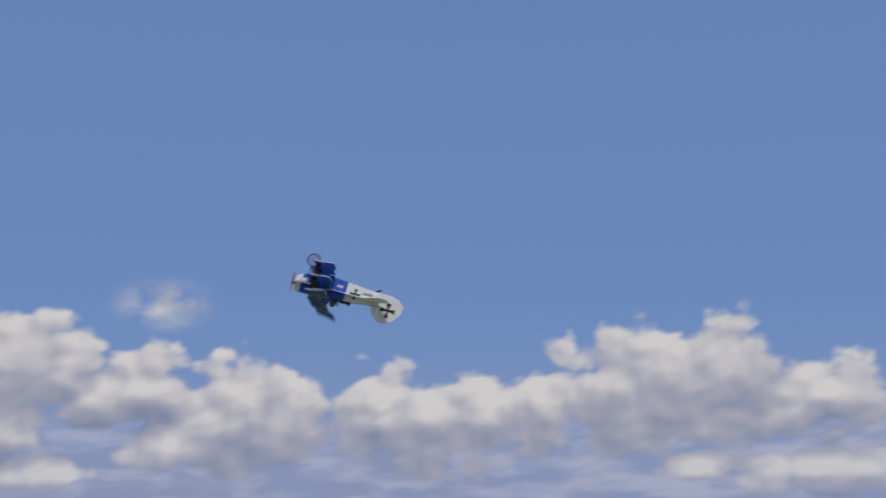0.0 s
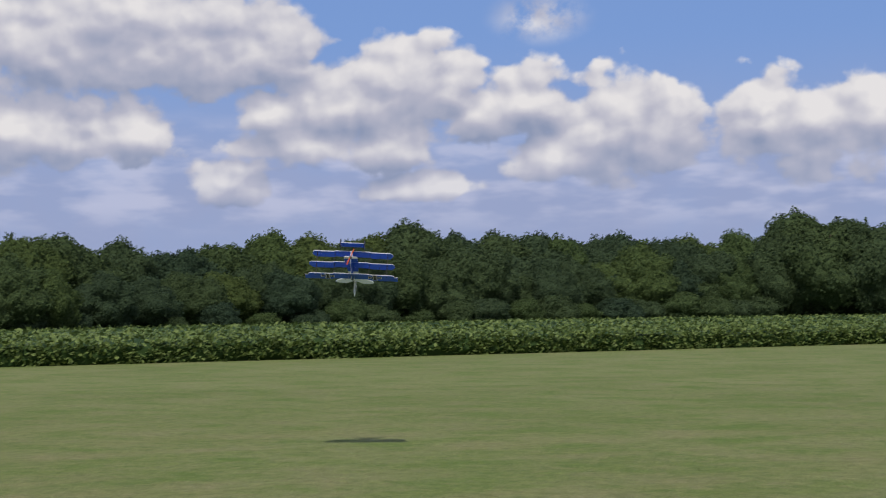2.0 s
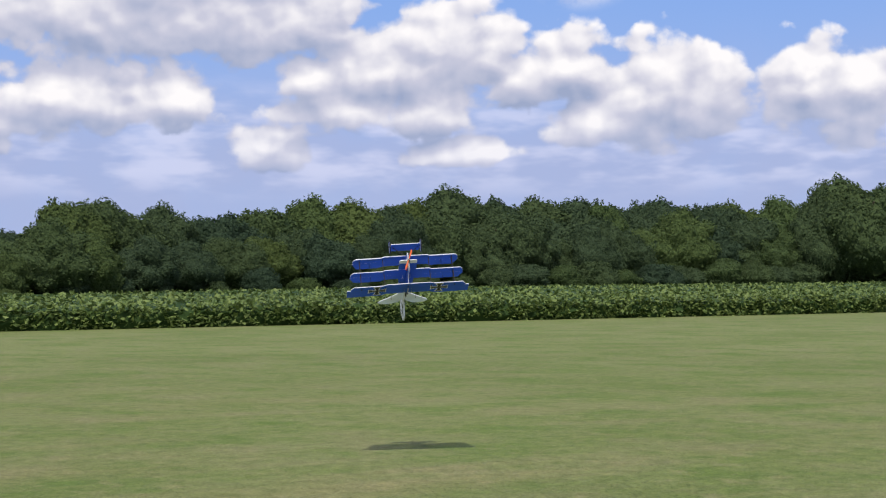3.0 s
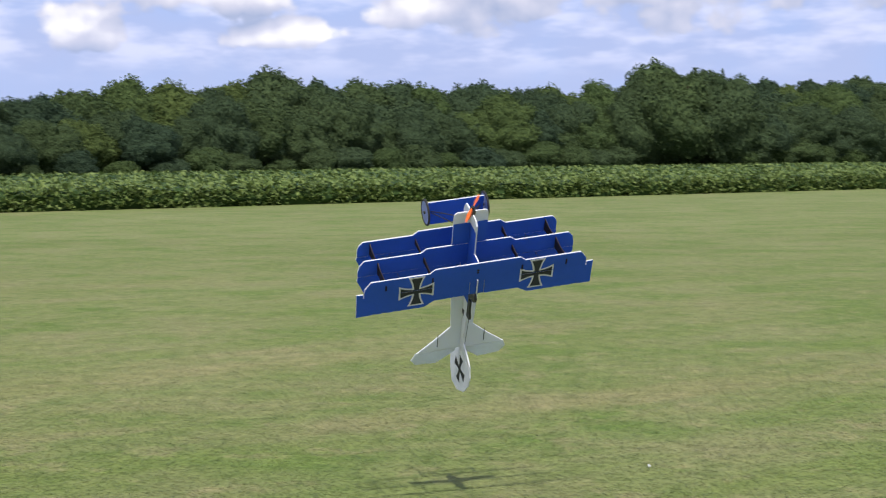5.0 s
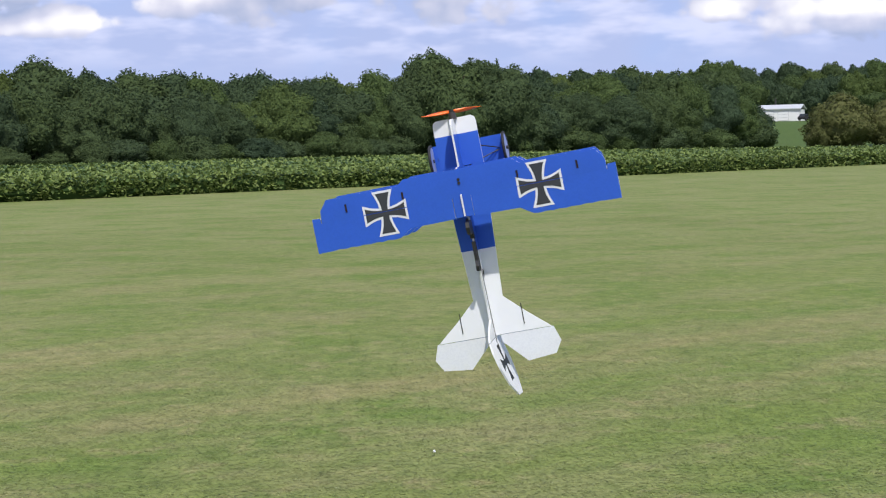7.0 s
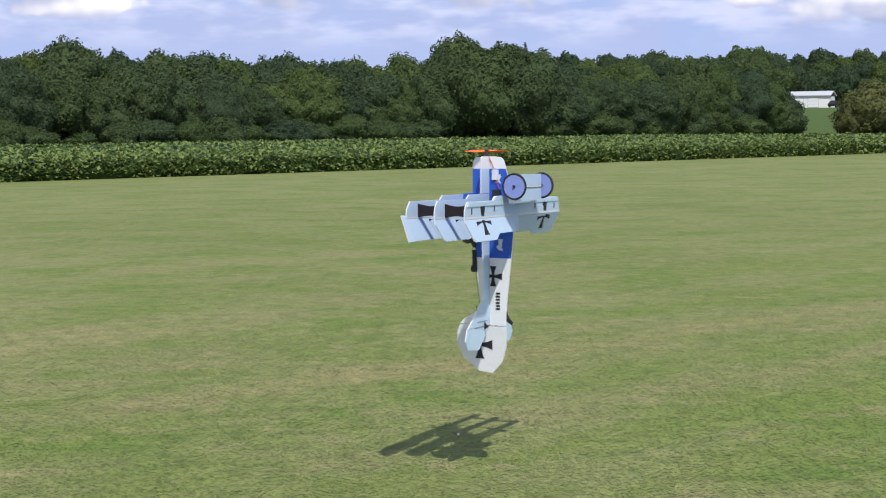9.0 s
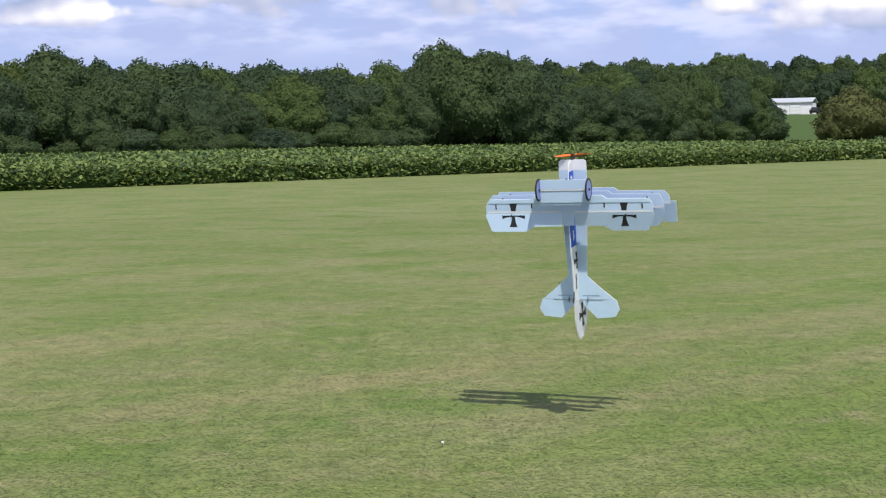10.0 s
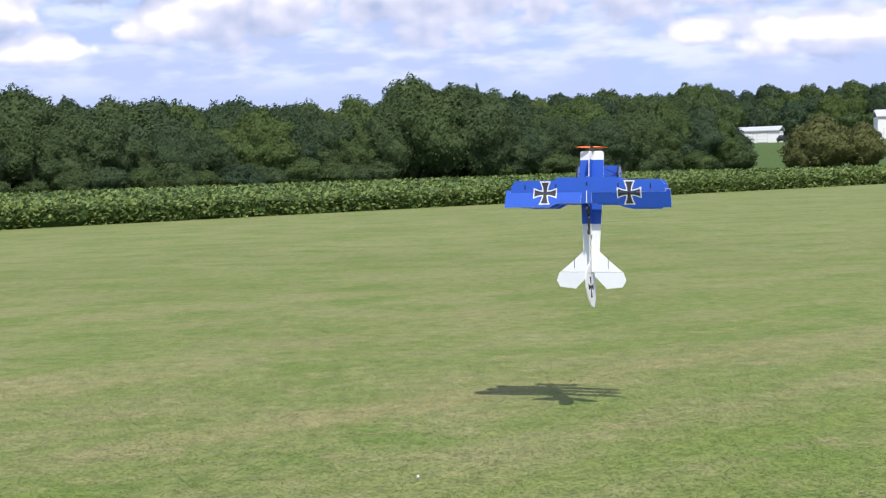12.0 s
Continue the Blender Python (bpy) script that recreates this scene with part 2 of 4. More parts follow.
M_TYRE = plain("black_rubber", (0.018, 0.018, 0.022), 0.7)
M_DISC = plain("lavender_plastic", (0.22, 0.28, 0.62), 0.35)
M_BLACK = plain("black_plastic", (0.02, 0.02, 0.022), 0.45)
M_ROD = plain("carbon_rod", (0.03, 0.03, 0.03), 0.35)
M_ROD_PALE = plain("pale_rod", (0.20, 0.28, 0.42), 0.4)
M_MOTOR = plain("dark_metal", (0.10, 0.09, 0.09), 0.35, 0.5, 0.8)
M_RED = plain("red_wire", (0.45, 0.03, 0.03), 0.5)
M_SIDING = plain("white_siding", (0.78, 0.79, 0.80), 0.6)
M_DOOR = plain("grey_door", (0.50, 0.51, 0.54), 0.5)
M_ROOF = plain("pale_metal_roof", (0.55, 0.56, 0.58), 0.5, 0.4, 0.2)
M_WINDOW = plain("dark_glass", (0.03, 0.035, 0.04), 0.1, 0.6)


def orange(N, L, bsdf):
    L(mixed(N, L, noise_node(N, L, 60.0), (0.78, 0.11, 0.012), (0.88, 0.17, 0.02)), bsdf.inputs["Base Color"])
    bump(N, L, bsdf, noise_node(N, L, 300.0), 0.08, 0.0005)


M_PROP = material("orange_plastic", orange, 0.4, 0.45)


def turf_colour(N, L):
    """Mown grass: green sward with lighter, drier and clover-dark patches."""
    broad = noise_node(N, L, 0.32, 4.0, 0.55, "Position", (1.0, 0.75, 1.0))
    patch = noise_node(N, L, 1.1, 5.0, 0.62, "Position", (0.75, 1.0, 1.0))
    fine = noise_node(N, L, 34.0, 4.0, 0.7, "Position")
    green = ramp(N, L, broad, [(0.30, (0.128, 0.159, 0.049)), (0.52, (0.161, 0.185, 0.067)), (0.72, (0.186, 0.200, 0.083))])
    dry = ramp(N, L, patch, [(0.52, (0, 0, 0)), (0.74, (1, 1, 1))])
    c = mixed(N, L, dry, green, (0.190, 0.185, 0.088))
    lush = ramp(N, L, patch, [(0.33, (1, 1, 1)), (0.50, (0, 0, 0))])
    c = mixed(N, L, lush, c, (0.109, 0.159, 0.038))
    geo = N("ShaderNodeNewGeometry")
    far = N("ShaderNodeVectorMath")
    far.operation = "LENGTH"
    L(geo.outputs["Position"], far.inputs[0])
    step = N("ShaderNodeMapRange")
    step.inputs["From Min"].default_value, step.inputs["From Max"].default_value = 140.0, 200.0
    L(far.outputs["Value"], step.inputs["Value"])
    c = mixed(N, L, step.outputs[0], c, (0.059, 0.096, 0.025))      # uncut meadow on the rise
    # the strip by the flying stand is the worn one; farther out the sward is even
    worn = N("ShaderNodeMapRange")
    worn.inputs["From Min"].default_value, worn.inputs["From Max"].default_value = 9.0, 24.0
    worn.inputs["To Min"].default_value, worn.inputs["To Max"].default_value = 1.0, 0.12
    L(far.outputs["Value"], worn.inputs["Value"])

    def near(fac):
        return mixed(N, L, 1.0, fac, worn.outputs[0], "MULTIPLY")
    # mowing lanes run along the crop's edge: greener and drier in turn
    geo2, lane, lanes = N("ShaderNodeNewGeometry"), N("ShaderNodeMapping"), N("ShaderNodeTexNoise")
    lane.vector_type = "TEXTURE"
    lane.inputs["Rotation"].default_value = (0, 0, radians(40.6))
    lane.inputs["Scale"].default_value = (7.0, 1.0, 1.0)
    L(geo2.outputs["Position"], lane.inputs[0]), L(lane.outputs[0], lanes.inputs["Vector"])
    lanes.inputs["Scale"].default_value, lanes.inputs["Detail"].default_value, lanes.inputs["Roughness"].default_value = 0.85, 4.0, 0.6
    c = mixed(N, L, near(ramp(N, L, lanes.outputs[0], [(0.36, (0.8, 0.8, 0.8)), (0.5, (0, 0, 0))])), c, (0.128, 0.173, 0.041))
    c = mixed(N, L, near(ramp(N, L, lanes.outputs[0], [(0.50, (0, 0, 0)), (0.66, (0.6, 0.6, 0.6))])), c, (0.225, 0.203, 0.095))
    tuft = noise_node(N, L, 6.5, 5.0, 0.68, "Position")
    straw = noise_node(N, L, 2.6, 6.0, 0.7, "Position")
    c = mixed(N, L, near(ramp(N, L, straw, [(0.54, (0, 0, 0)), (0.70, (0.75, 0.75, 0.75))])), c, (0.239, 0.213, 0.109))
    c = mixed(N, L, 1.0, c, ramp(N, L, tuft, [(0.28, (0.70, 0.76, 0.66)), (0.5, (1, 1, 1)), (0.74, (1.26, 1.22, 1.20))]), "MULTIPLY")
    grain = ramp(N, L, fine, [(0.28, (0.64, 0.66, 0.60)), (0.5, (1, 1, 1)), (0.76, (1.32, 1.29, 1.24))])
    return mixed(N, L, 1.0, c, grain, "MULTIPLY"), fine


def turf(N, L, bsdf):
    c, fine = turf_colour(N, L)
    L(c, bsdf.inputs["Base Color"])
    bump(N, L, bsdf, fine, 0.5, 0.006)


def blades(N, L, bsdf):
    c, _ = turf_colour(N, L)
    geo = N("ShaderNodeNewGeometry")
    v = ramp(N, L, geo.outputs["Random Per Island"], [(0.0, (0.90, 0.93, 0.84)), (0.6, (1.06, 1.07, 1.01)), (1.0, (1.28, 1.25, 1.16))])
    L(mixed(N, L, 1.0, c, v, "MULTIPLY"), bsdf.inputs["Base Color"])


M_TURF = material("mown_turf", turf, 0.9, 0.1)
M_BLADE = material("grass_blade", blades, 0.7, 0.2)


TREE_TINTS = [(0.0, (0.76, 0.84, 0.95)), (0.35, (0.94, 0.97, 0.95)), (0.6, (1.08, 1.08, 0.88)), (0.82, (1.20, 1.24, 0.88)), (1.0, (1.42, 1.34, 0.84))]


def leafy(name, dark, light, rough=0.8, spec=0.08, through=0.3, tints=TREE_TINTS):
    """Leaves: each leaf and each plant varies in lightness and hue, and lets some light through."""
    def build(N, L, bsdf):
        geo, obj = N("ShaderNodeNewGeometry"), N("ShaderNodeObjectInfo")
        c = mixed(N, L, geo.outputs["Random Per Island"], dark, light)
        if tints:
            c = mixed(N, L, 1.0, c, ramp(N, L, obj.outputs["Random"], tints), "MULTIPLY")
        L(c, bsdf.inputs["Base Color"])
        glow_through(N, L, bsdf, through)
    return material(name, build, rough, spec)


def shaded_leaf_mass(name, dark, light):
    """The dense inside of foliage: leaf-sized lights and shaded gaps painted into its colour."""
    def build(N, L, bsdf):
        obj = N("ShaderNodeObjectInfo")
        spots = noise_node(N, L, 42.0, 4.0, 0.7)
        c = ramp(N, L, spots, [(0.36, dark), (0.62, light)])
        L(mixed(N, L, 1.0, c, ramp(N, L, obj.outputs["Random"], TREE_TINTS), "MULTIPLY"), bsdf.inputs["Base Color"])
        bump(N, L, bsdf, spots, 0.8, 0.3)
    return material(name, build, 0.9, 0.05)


M_LEAF = leafy("tree_leaf", (0.046, 0.072, 0.039), (0.077, 0.110, 0.053), through=0.34)
M_OLIVE = leafy("olive_leaf", (0.074, 0.092, 0.032), (0.118, 0.126, 0.048), through=0.3, tints=None)
# olive crown core: shade behind the leaves painted as a darker olive
M_OLIVE_SHADE = leafy("olive_shade", (0.060, 0.074, 0.028), (0.084, 0.092, 0.036), through=0.0, tints=None)
# darker copy of the tree leaf, standing in for shade inside the crown
M_SHADE_LEAF = shaded_leaf_mass("shaded_inner_leaf", (0.038, 0.060, 0.033), (0.062, 0.088, 0.043))
M_SOY = leafy("soybean_leaf", (0.058, 0.098, 0.022), (0.190, 0.248, 0.070), 0.55, 0.2, 0.2, None)
# very dark copy of the soybean leaf: shade between leaves, put into the colour
M_SOY_SHADE = leafy("soybean_shade", (0.022, 0.046, 0.012), (0.035, 0.062, 0.018), through=0.05, tints=None)
M_BARK = plain("bark", (0.09, 0.07, 0.05), 0.9, 0.2, 0.0, 0.4)


# ---------------------------------------------------------------- mesh helpers
def mesh_of(name, bm, *mats, smooth=False):
    me = bpy.data.meshes.new(name)
    bmesh.ops.recalc_face_normals(bm, faces=bm.faces)
    bm.to_mesh(me)
    bm.free()
    for mt in mats:
        me.materials.append(mt)
    if smooth:
        me.polygons.foreach_set("use_smooth", [True] * len(me.polygons))
    return me


def part(name, bm, mats, parent, label="", smooth=False):
    """Links a bmesh as one mesh object under a thing or a part."""
    mats = mats if isinstance(mats, (list, tuple)) else (mats,)
    ob = new(name, mesh_of(name, bm, *mats, smooth=smooth))
    ob.parent = parent
    return tagged(ob, label)


def thing(name, label, category, group="", kind=""):
    return tagged(new(name), label, category, group, kind)


def arrays_mesh(name, verts, faces, *mats):
    me = bpy.data.meshes.new(name)
    me.from_pydata(verts.tolist(), [], faces.tolist())
    for mt in mats:
        me.materials.append(mt)
    return me


def plate(outline, thick, plane="xy", offset=0.0, bm=None):
    """A sheet cut to an outline. Upper face slot 0, lower face slot 1, cut edges slot 2."""
    bm = bm or bmesh.new()
    def at(p, h):
        return (p[0], p[1], offset + h) if plane == "xy" else (offset + h, p[0], p[1]) if plane == "yz" else (p[0], offset + h, p[1])
    top = [bm.verts.new(at(p, thick / 2)) for p in outline]
    low = [bm.verts.new(at(p, -thick / 2)) for p in outline]
    bm.faces.new(top).material_index = 0
    bm.faces.new(low[::-1]).material_index = 1
    n = len(outline)
    for i in range(n):
        bm.faces.new((top[i], low[i], low[(i + 1) % n], top[(i + 1) % n])).material_index = 2
    return bm


def box(bm, lo, hi, slot=0):
    r = bmesh.ops.create_cube(bm, size=1.0)
    c, s = [(a + b) / 2 for a, b in zip(lo, hi)], [b - a for a, b in zip(lo, hi)]
    for v in r["verts"]:
        v.co = Vector([v.co[i] * s[i] + c[i] for i in range(3)])
    for f in {f for v in r["verts"] for f in v.link_faces}:
        f.material_index = slot
    return bm


def rod(bm, a, b, radius, sides=8):
    a, b = Vector(a), Vector(b)
    r = bmesh.ops.create_cone(bm, cap_ends=True, segments=sides, radius1=radius, radius2=radius, depth=(b - a).length)
    m = Matrix.Translation((a + b) / 2) @ (b - a).to_track_quat("Z", "Y").to_matrix().to_4x4()
    bmesh.ops.transform(bm, matrix=m, verts=r["verts"])
    return bm


# ---------------------------------------------------------------- ground
EDGE_A, EDGE_B = Vector((-24.1, 35.3)), Vector((25.5, 77.8))   # the near edge of the crop
EDGE_DIR = (EDGE_B - EDGE_A).normalized()
EDGE_IN = Vector((-EDGE_DIR.y, EDGE_DIR.x))


def smooth01(t):
    t = min(1.0, max(0.0, t))
    return t * t * (3 - 2 * t)


def ground_z(x, y):
    """Flat field; beyond the woods the land rises to the north-east."""
    r = math.hypot(x, y)
    if y <= 0:
        return 0.0
    east = smooth01((math.degrees(math.atan2(x, y)) + 10) / 18)
    return east * (5.6 * smooth01((r - 205) / 100) + 8.0 * smooth01((r - 310) / 150))


def build_ground():
    ring = [0, 3, 6, 10, 15, 22, 30, 40, 55, 75, 100, 130, 165, 205, 220, 235, 250, 265, 280, 295, 310, 330, 360, 400, 450, 520, 700, 1200, 2400, 4500]
    n = 144
    verts, faces = [(0, 0, 0)], []
    for r in ring[1:]:
        for k in range(n):
            a = 2 * math.pi * k / n
            x, y = r * math.sin(a), r * math.cos(a)
            verts.append((x, y, ground_z(x, y)))
    for k in range(n):
        faces.append((0, 1 + (k + 1) % n, 1 + k))
    for i in range(len(ring) - 2):
        for k in range(n):
            a, b = 1 + i * n + k, 1 + i * n + (k + 1) % n
            faces.append((a, b, b + n, a + n))
    me = bpy.data.meshes.new("ground")
    me.from_pydata(verts, [], faces)
    me.materials.append(M_TURF)
    me.polygons.foreach_set("use_smooth", [True] * len(me.polygons))
    tagged(new("ground", me), "mown green grass airfield with dry tan patches", "lawn", kind="structure")


def build_blades():
    """Single blades of mown grass where the camera stands nearest to the ground it sees."""
    rng = np.random.default_rng(4)
    n = 260000
    r = 4.3 + 24.0 * rng.random(n) ** 1.8
    a = np.radians(-36 + 58 * rng.random(n))
    x, y = r * np.sin(a), r * np.cos(a)
    # loose tufts: each blade leans towards a neighbour's foot
    order = np.lexsort((np.round(x / 0.11 + rng.normal(0, 0.3, n)), np.round(y / 0.11 + rng.normal(0, 0.3, n))))
    p = np.c_[x, y]
    near = p[order]
    q = near.copy()
    q[1:] += 0.3 * np.clip(near[:-1] - near[1:], -0.05, 0.05)
    p = q
    r = np.hypot(p[:, 0], p[:, 1])
    long = (0.010 + 0.016 * rng.random(n) ** 1.5) * (1 + 0.02 * r)
    half = 0.0020 + 0.0016 * rng.random(n) + 0.00022 * r
    d = rng.random(n) * 2 * np.pi
    side, ahead = np.c_[-np.sin(d), np.cos(d)], np.c_[np.cos(d), np.sin(d)]
    # mown and trodden: the blades lie nearly flat over the sward
    v = np.empty((n, 3, 3))
    v[:, 0] = np.c_[p - side * half[:, None], np.full(n, 0.002)]
    v[:, 1] = np.c_[p + side * half[:, None], np.full(n, 0.002)]
    v[:, 2] = np.c_[p + ahead * long[:, None], 0.0035 + long * rng.uniform(0.0, 0.10, n)]
    me = bpy.data.meshes.new("grass")
    me.vertices.add(3 * n), me.loops.add(3 * n), me.polygons.add(n)
    me.vertices.foreach_set("co", v.ravel())
    me.loops.foreach_set("vertex_index", np.arange(3 * n))
    me.polygons.foreach_set("loop_start", np.arange(0, 3 * n, 3))
    me.update(calc_edges=True)
    me.materials.append(M_BLADE)
    tagged(new("grass", me), "short mown grass blades, green and straw coloured", "grass", kind="stuff")


# ---------------------------------------------------------------- crop
def build_crop():
    rng = np.random.default_rng(9)
    ed, ei, ea = np.array(EDGE_DIR), np.array(EDGE_IN), np.array(EDGE_A)
    # the dense inside of the crop: a lumpy body with a ragged front face, shade put into its colour
    ss = np.arange(-45, 130, 0.6)
    prof = [(0.10, 0.0), (0.02, 0.24), (0.06, 0.45), (0.28, 0.58), (0.7, 0.62), (1.5, 0.63), (3, 0.63), (6, 0.63), (12, 0.64), (24, 0.64), (48, 0.64), (85, 0.64), (130, 0.64)]
    verts = np.empty((len(ss), len(prof), 3))
    for j, (w, z) in enumerate(prof):
        jw = rng.normal(0, 0.07 if w < 1 else 0.0, len(ss))
        jz = rng.normal(0, 0.045, len(ss)) * (z > 0)
        verts[:, j, :2] = ea + ss[:, None] * ed + (w + jw)[:, None] * ei
        verts[:, j, 2] = z + jz
    n, k = len(ss), len(prof)
    idx = np.arange(n * k).reshape(n, k)
    faces = np.stack([idx[:-1, :-1], idx[1:, :-1], idx[1:, 1:], idx[:-1, 1:]], -1).reshape(-1, 4)
    crop = thing("soybean_crop", "dense green soybean crop standing along the mown field", "crop", kind="stuff")
    inner = new("inner_foliage", arrays_mesh("inner_foliage", verts.reshape(-1, 3), faces, M_SOY_SHADE))
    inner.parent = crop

    def leaves(name, count, s0, s1, w0, w1, wpow, z0, z1, size):
        s = s0 + (s1 - s0) * rng.random(count)
        w = w0 + (w1 - w0) * rng.random(count) ** wpow
        hedge = 0.04 * np.sin(s * 0.9 + w) + 0.05 * np.sin(s * 2.1 + 0.7 * w) + 0.05 * np.sin(s * 5.3 + 1) + 0.04 * np.sin(s * 11.0 + w)
        z = z0 + (z1 - z0) * rng.random(count) + hedge + rng.normal(0, 0.03, count)
        c = np.c_[ea + s[:, None] * ed + w[:, None] * ei, np.maximum(z, 0.03)]
        t = rng.normal(0, 1, (count, 3)) * [1, 1, 0.55]
        t /= np.linalg.norm(t, axis=1)[:, None]
        u = np.cross(t, rng.normal(0, 1, (count, 3)) * 0.5 + [0, 0, 1.0])
        u /= np.linalg.norm(u, axis=1)[:, None]
        L_ = size * (0.6 + 0.8 * rng.random(count))[:, None]
        droop = np.cross(t, u) * L_ * 0.15
        v = np.stack([c - t * L_ * 0.5, c + u * L_ * 0.36 + droop, c + t * L_ * 0.55 + droop * 0.3, c - u * L_ * 0.36 + droop], 1)
        f = np.arange(count * 4).reshape(-1, 4)
        f = np.concatenate([f[:, [0, 1, 2]], f[:, [0, 2, 3]]])
        ob = new(name, arrays_mesh(name, v.reshape(-1, 3), f, M_SOY))
        ob.parent = crop
    leaves("front_leaves", 23000, -45, 60, -0.14, 0.30, 1.0, 0.04, 0.70, 0.15)
    leaves("front_leaves", 9000, 60, 125, -0.14, 0.35, 1.0, 0.04, 0.70, 0.22)
    leaves("top_leaves", 30000, -45, 125, 0.1, 14, 1.7, 0.59, 0.76, 0.19)
    leaves("top_leaves", 2600, -45, 125, 0.0, 8, 1.5, 0.74, 0.90, 0.15)
    leaves("far_leaves", 30000, -45, 125, 10, 110, 1.5, 0.61, 0.76, 0.30)


# ---------------------------------------------------------------- trees
def crown_arrays(rng, style):
    """One crown of unit height and width: boughs and smaller clumps swell out of one dense mass, set with leaves all over."""
    count = {"shrub": 4600, "far": 4000}.get(style, 9400)
    low, ctr_z, half_z = (0.0, 0.38, 0.62) if style == "shrub" else (0.05, 0.46, 0.56)
    wide = 0.52 if style == "round" else 0.57

    def lobes(k, r0, r1, h0, h1):
        d = rng.normal(0, 1, (k, 3))
        return d / np.linalg.norm(d, axis=1)[:, None], rng.uniform(r0, r1, k), rng.uniform(h0, h1, k)
    sets = [lobes(15, 0.40, 0.68, 0.10, 0.26), lobes(64, 0.17, 0.30, 0.08, 0.17), lobes(300, 0.07, 0.12, 0.03, 0.065)]

    def reach(d):
        r = np.full(len(d), 0.62)
        for ctr, rad, high in sets:
            ang = np.arccos(np.clip(d @ ctr.T, -1, 1)) / rad
            r = r + (high * np.sqrt(np.maximum(0, 1 - ang ** 2))).max(axis=1)
        return r

    def laid(d, r):
        # fuller below the middle, domed above
        flat = np.where(d[:, 2] > 0, 1.0 - 0.10 * d[:, 2], 1.0 - 0.25 * d[:, 2] ** 2)
        p = np.c_[d[:, 0] * r * wide * flat, d[:, 1] * r * wide * flat, ctr_z + d[:, 2] * r * half_z]
        p[:, 2] = np.maximum(p[:, 2], low)
        return p
    bm = bmesh.new()
    bmesh.ops.create_icosphere(bm, subdivisions=4 if style in ("round", "broad") else 3, radius=1.0)
    iv = np.array([v.co[:] for v in bm.verts])
    iv /= np.linalg.norm(iv, axis=1)[:, None]
    faces = np.array([[v.index for v in f.verts] for f in bm.faces])
    bm.free()
    inner = (laid(iv, reach(iv) * 0.94), faces)
    d = rng.normal(0, 1, (count, 3)) + [0, 0, 0.15]
    d /= np.linalg.norm(d, axis=1)[:, None]
    ctr = laid(d, reach(d) * rng.uniform(0.95, 1.035, count))
    # each leaf lies roughly along the swell that carries it
    t = np.cross(d, rng.normal(0, 1, (count, 3)))
    t /= np.linalg.norm(t, axis=1)[:, None]
    u = np.cross(d, t)
    da, db = d + 0.03 * t, d + 0.03 * u
    da, db = da / np.linalg.norm(da, axis=1)[:, None], db / np.linalg.norm(db, axis=1)[:, None]
    here = laid(d, reach(d))
    face = np.cross(laid(da, reach(da)) - here, laid(db, reach(db)) - here)
    face /= np.linalg.norm(face, axis=1)[:, None] + 1e-9
    face *= np.sign((face * d).sum(1))[:, None]
    face = face + rng.normal(0, 0.36, (count, 3))
    face /= np.linalg.norm(face, axis=1)[:, None]
    t = np.cross(face, rng.normal(0, 1, (count, 3)))
    t /= np.linalg.norm(t, axis=1)[:, None]
    u = np.cross(face, t)
    s = (rng.uniform(0.009, 0.018, count) * {"far": 1.7, "shrub": 1.5}.get(style, 1.0))[:, None]
    v = np.stack([ctr - t * s, ctr + t * s * 0.7 - u * s * 0.8, ctr + t * s * 0.5 + u * s * 0.9], 1).reshape(-1, 3)
    return inner, (v, np.arange(count * 3).reshape(-1, 3))


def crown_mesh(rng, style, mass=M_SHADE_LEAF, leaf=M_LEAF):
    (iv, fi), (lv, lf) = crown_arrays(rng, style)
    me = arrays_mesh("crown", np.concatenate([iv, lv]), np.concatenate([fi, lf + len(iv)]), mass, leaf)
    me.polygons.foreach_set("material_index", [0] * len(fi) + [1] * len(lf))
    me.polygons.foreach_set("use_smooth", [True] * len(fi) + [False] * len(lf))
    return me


def trunk_mesh(rng):
    bm = bmesh.new()
    def limb(a, b, r0, r1):
        r = bmesh.ops.create_cone(bm, cap_ends=True, segments=7, radius1=r0, radius2=r1, depth=(b - a).length)
        m = Matrix.Translation((a + b) / 2) @ (b - a).to_track_quat("Z", "Y").to_matrix().to_4x4()
        bmesh.ops.transform(bm, matrix=m, verts=r["verts"])
    top = Vector((rng.normal(0, 0.02), rng.normal(0, 0.02), 0.5))
    limb(Vector((0, 0, -0.03)), top, 0.032, 0.02)
    for k in range(5):
        a = k * 1.26 + rng.random()
        base = top * rng.uniform(0.5, 0.98)
        limb(base, base + Vector((math.cos(a) * 0.24, math.sin(a) * 0.24, rng.uniform(0.12, 0.3))), 0.014, 0.005)
    return mesh_of("trunk", bm, M_BARK)


TREE_RNG = np.random.default_rng(21)
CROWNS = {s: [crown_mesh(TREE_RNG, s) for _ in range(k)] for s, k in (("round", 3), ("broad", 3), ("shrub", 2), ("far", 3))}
CROWNS["olive"] = [crown_mesh(TREE_RNG, "shrub", M_OLIVE_SHADE, M_OLIVE) for _ in range(2)]
TRUNKS = [trunk_mesh(TREE_RNG) for _ in range(3)]


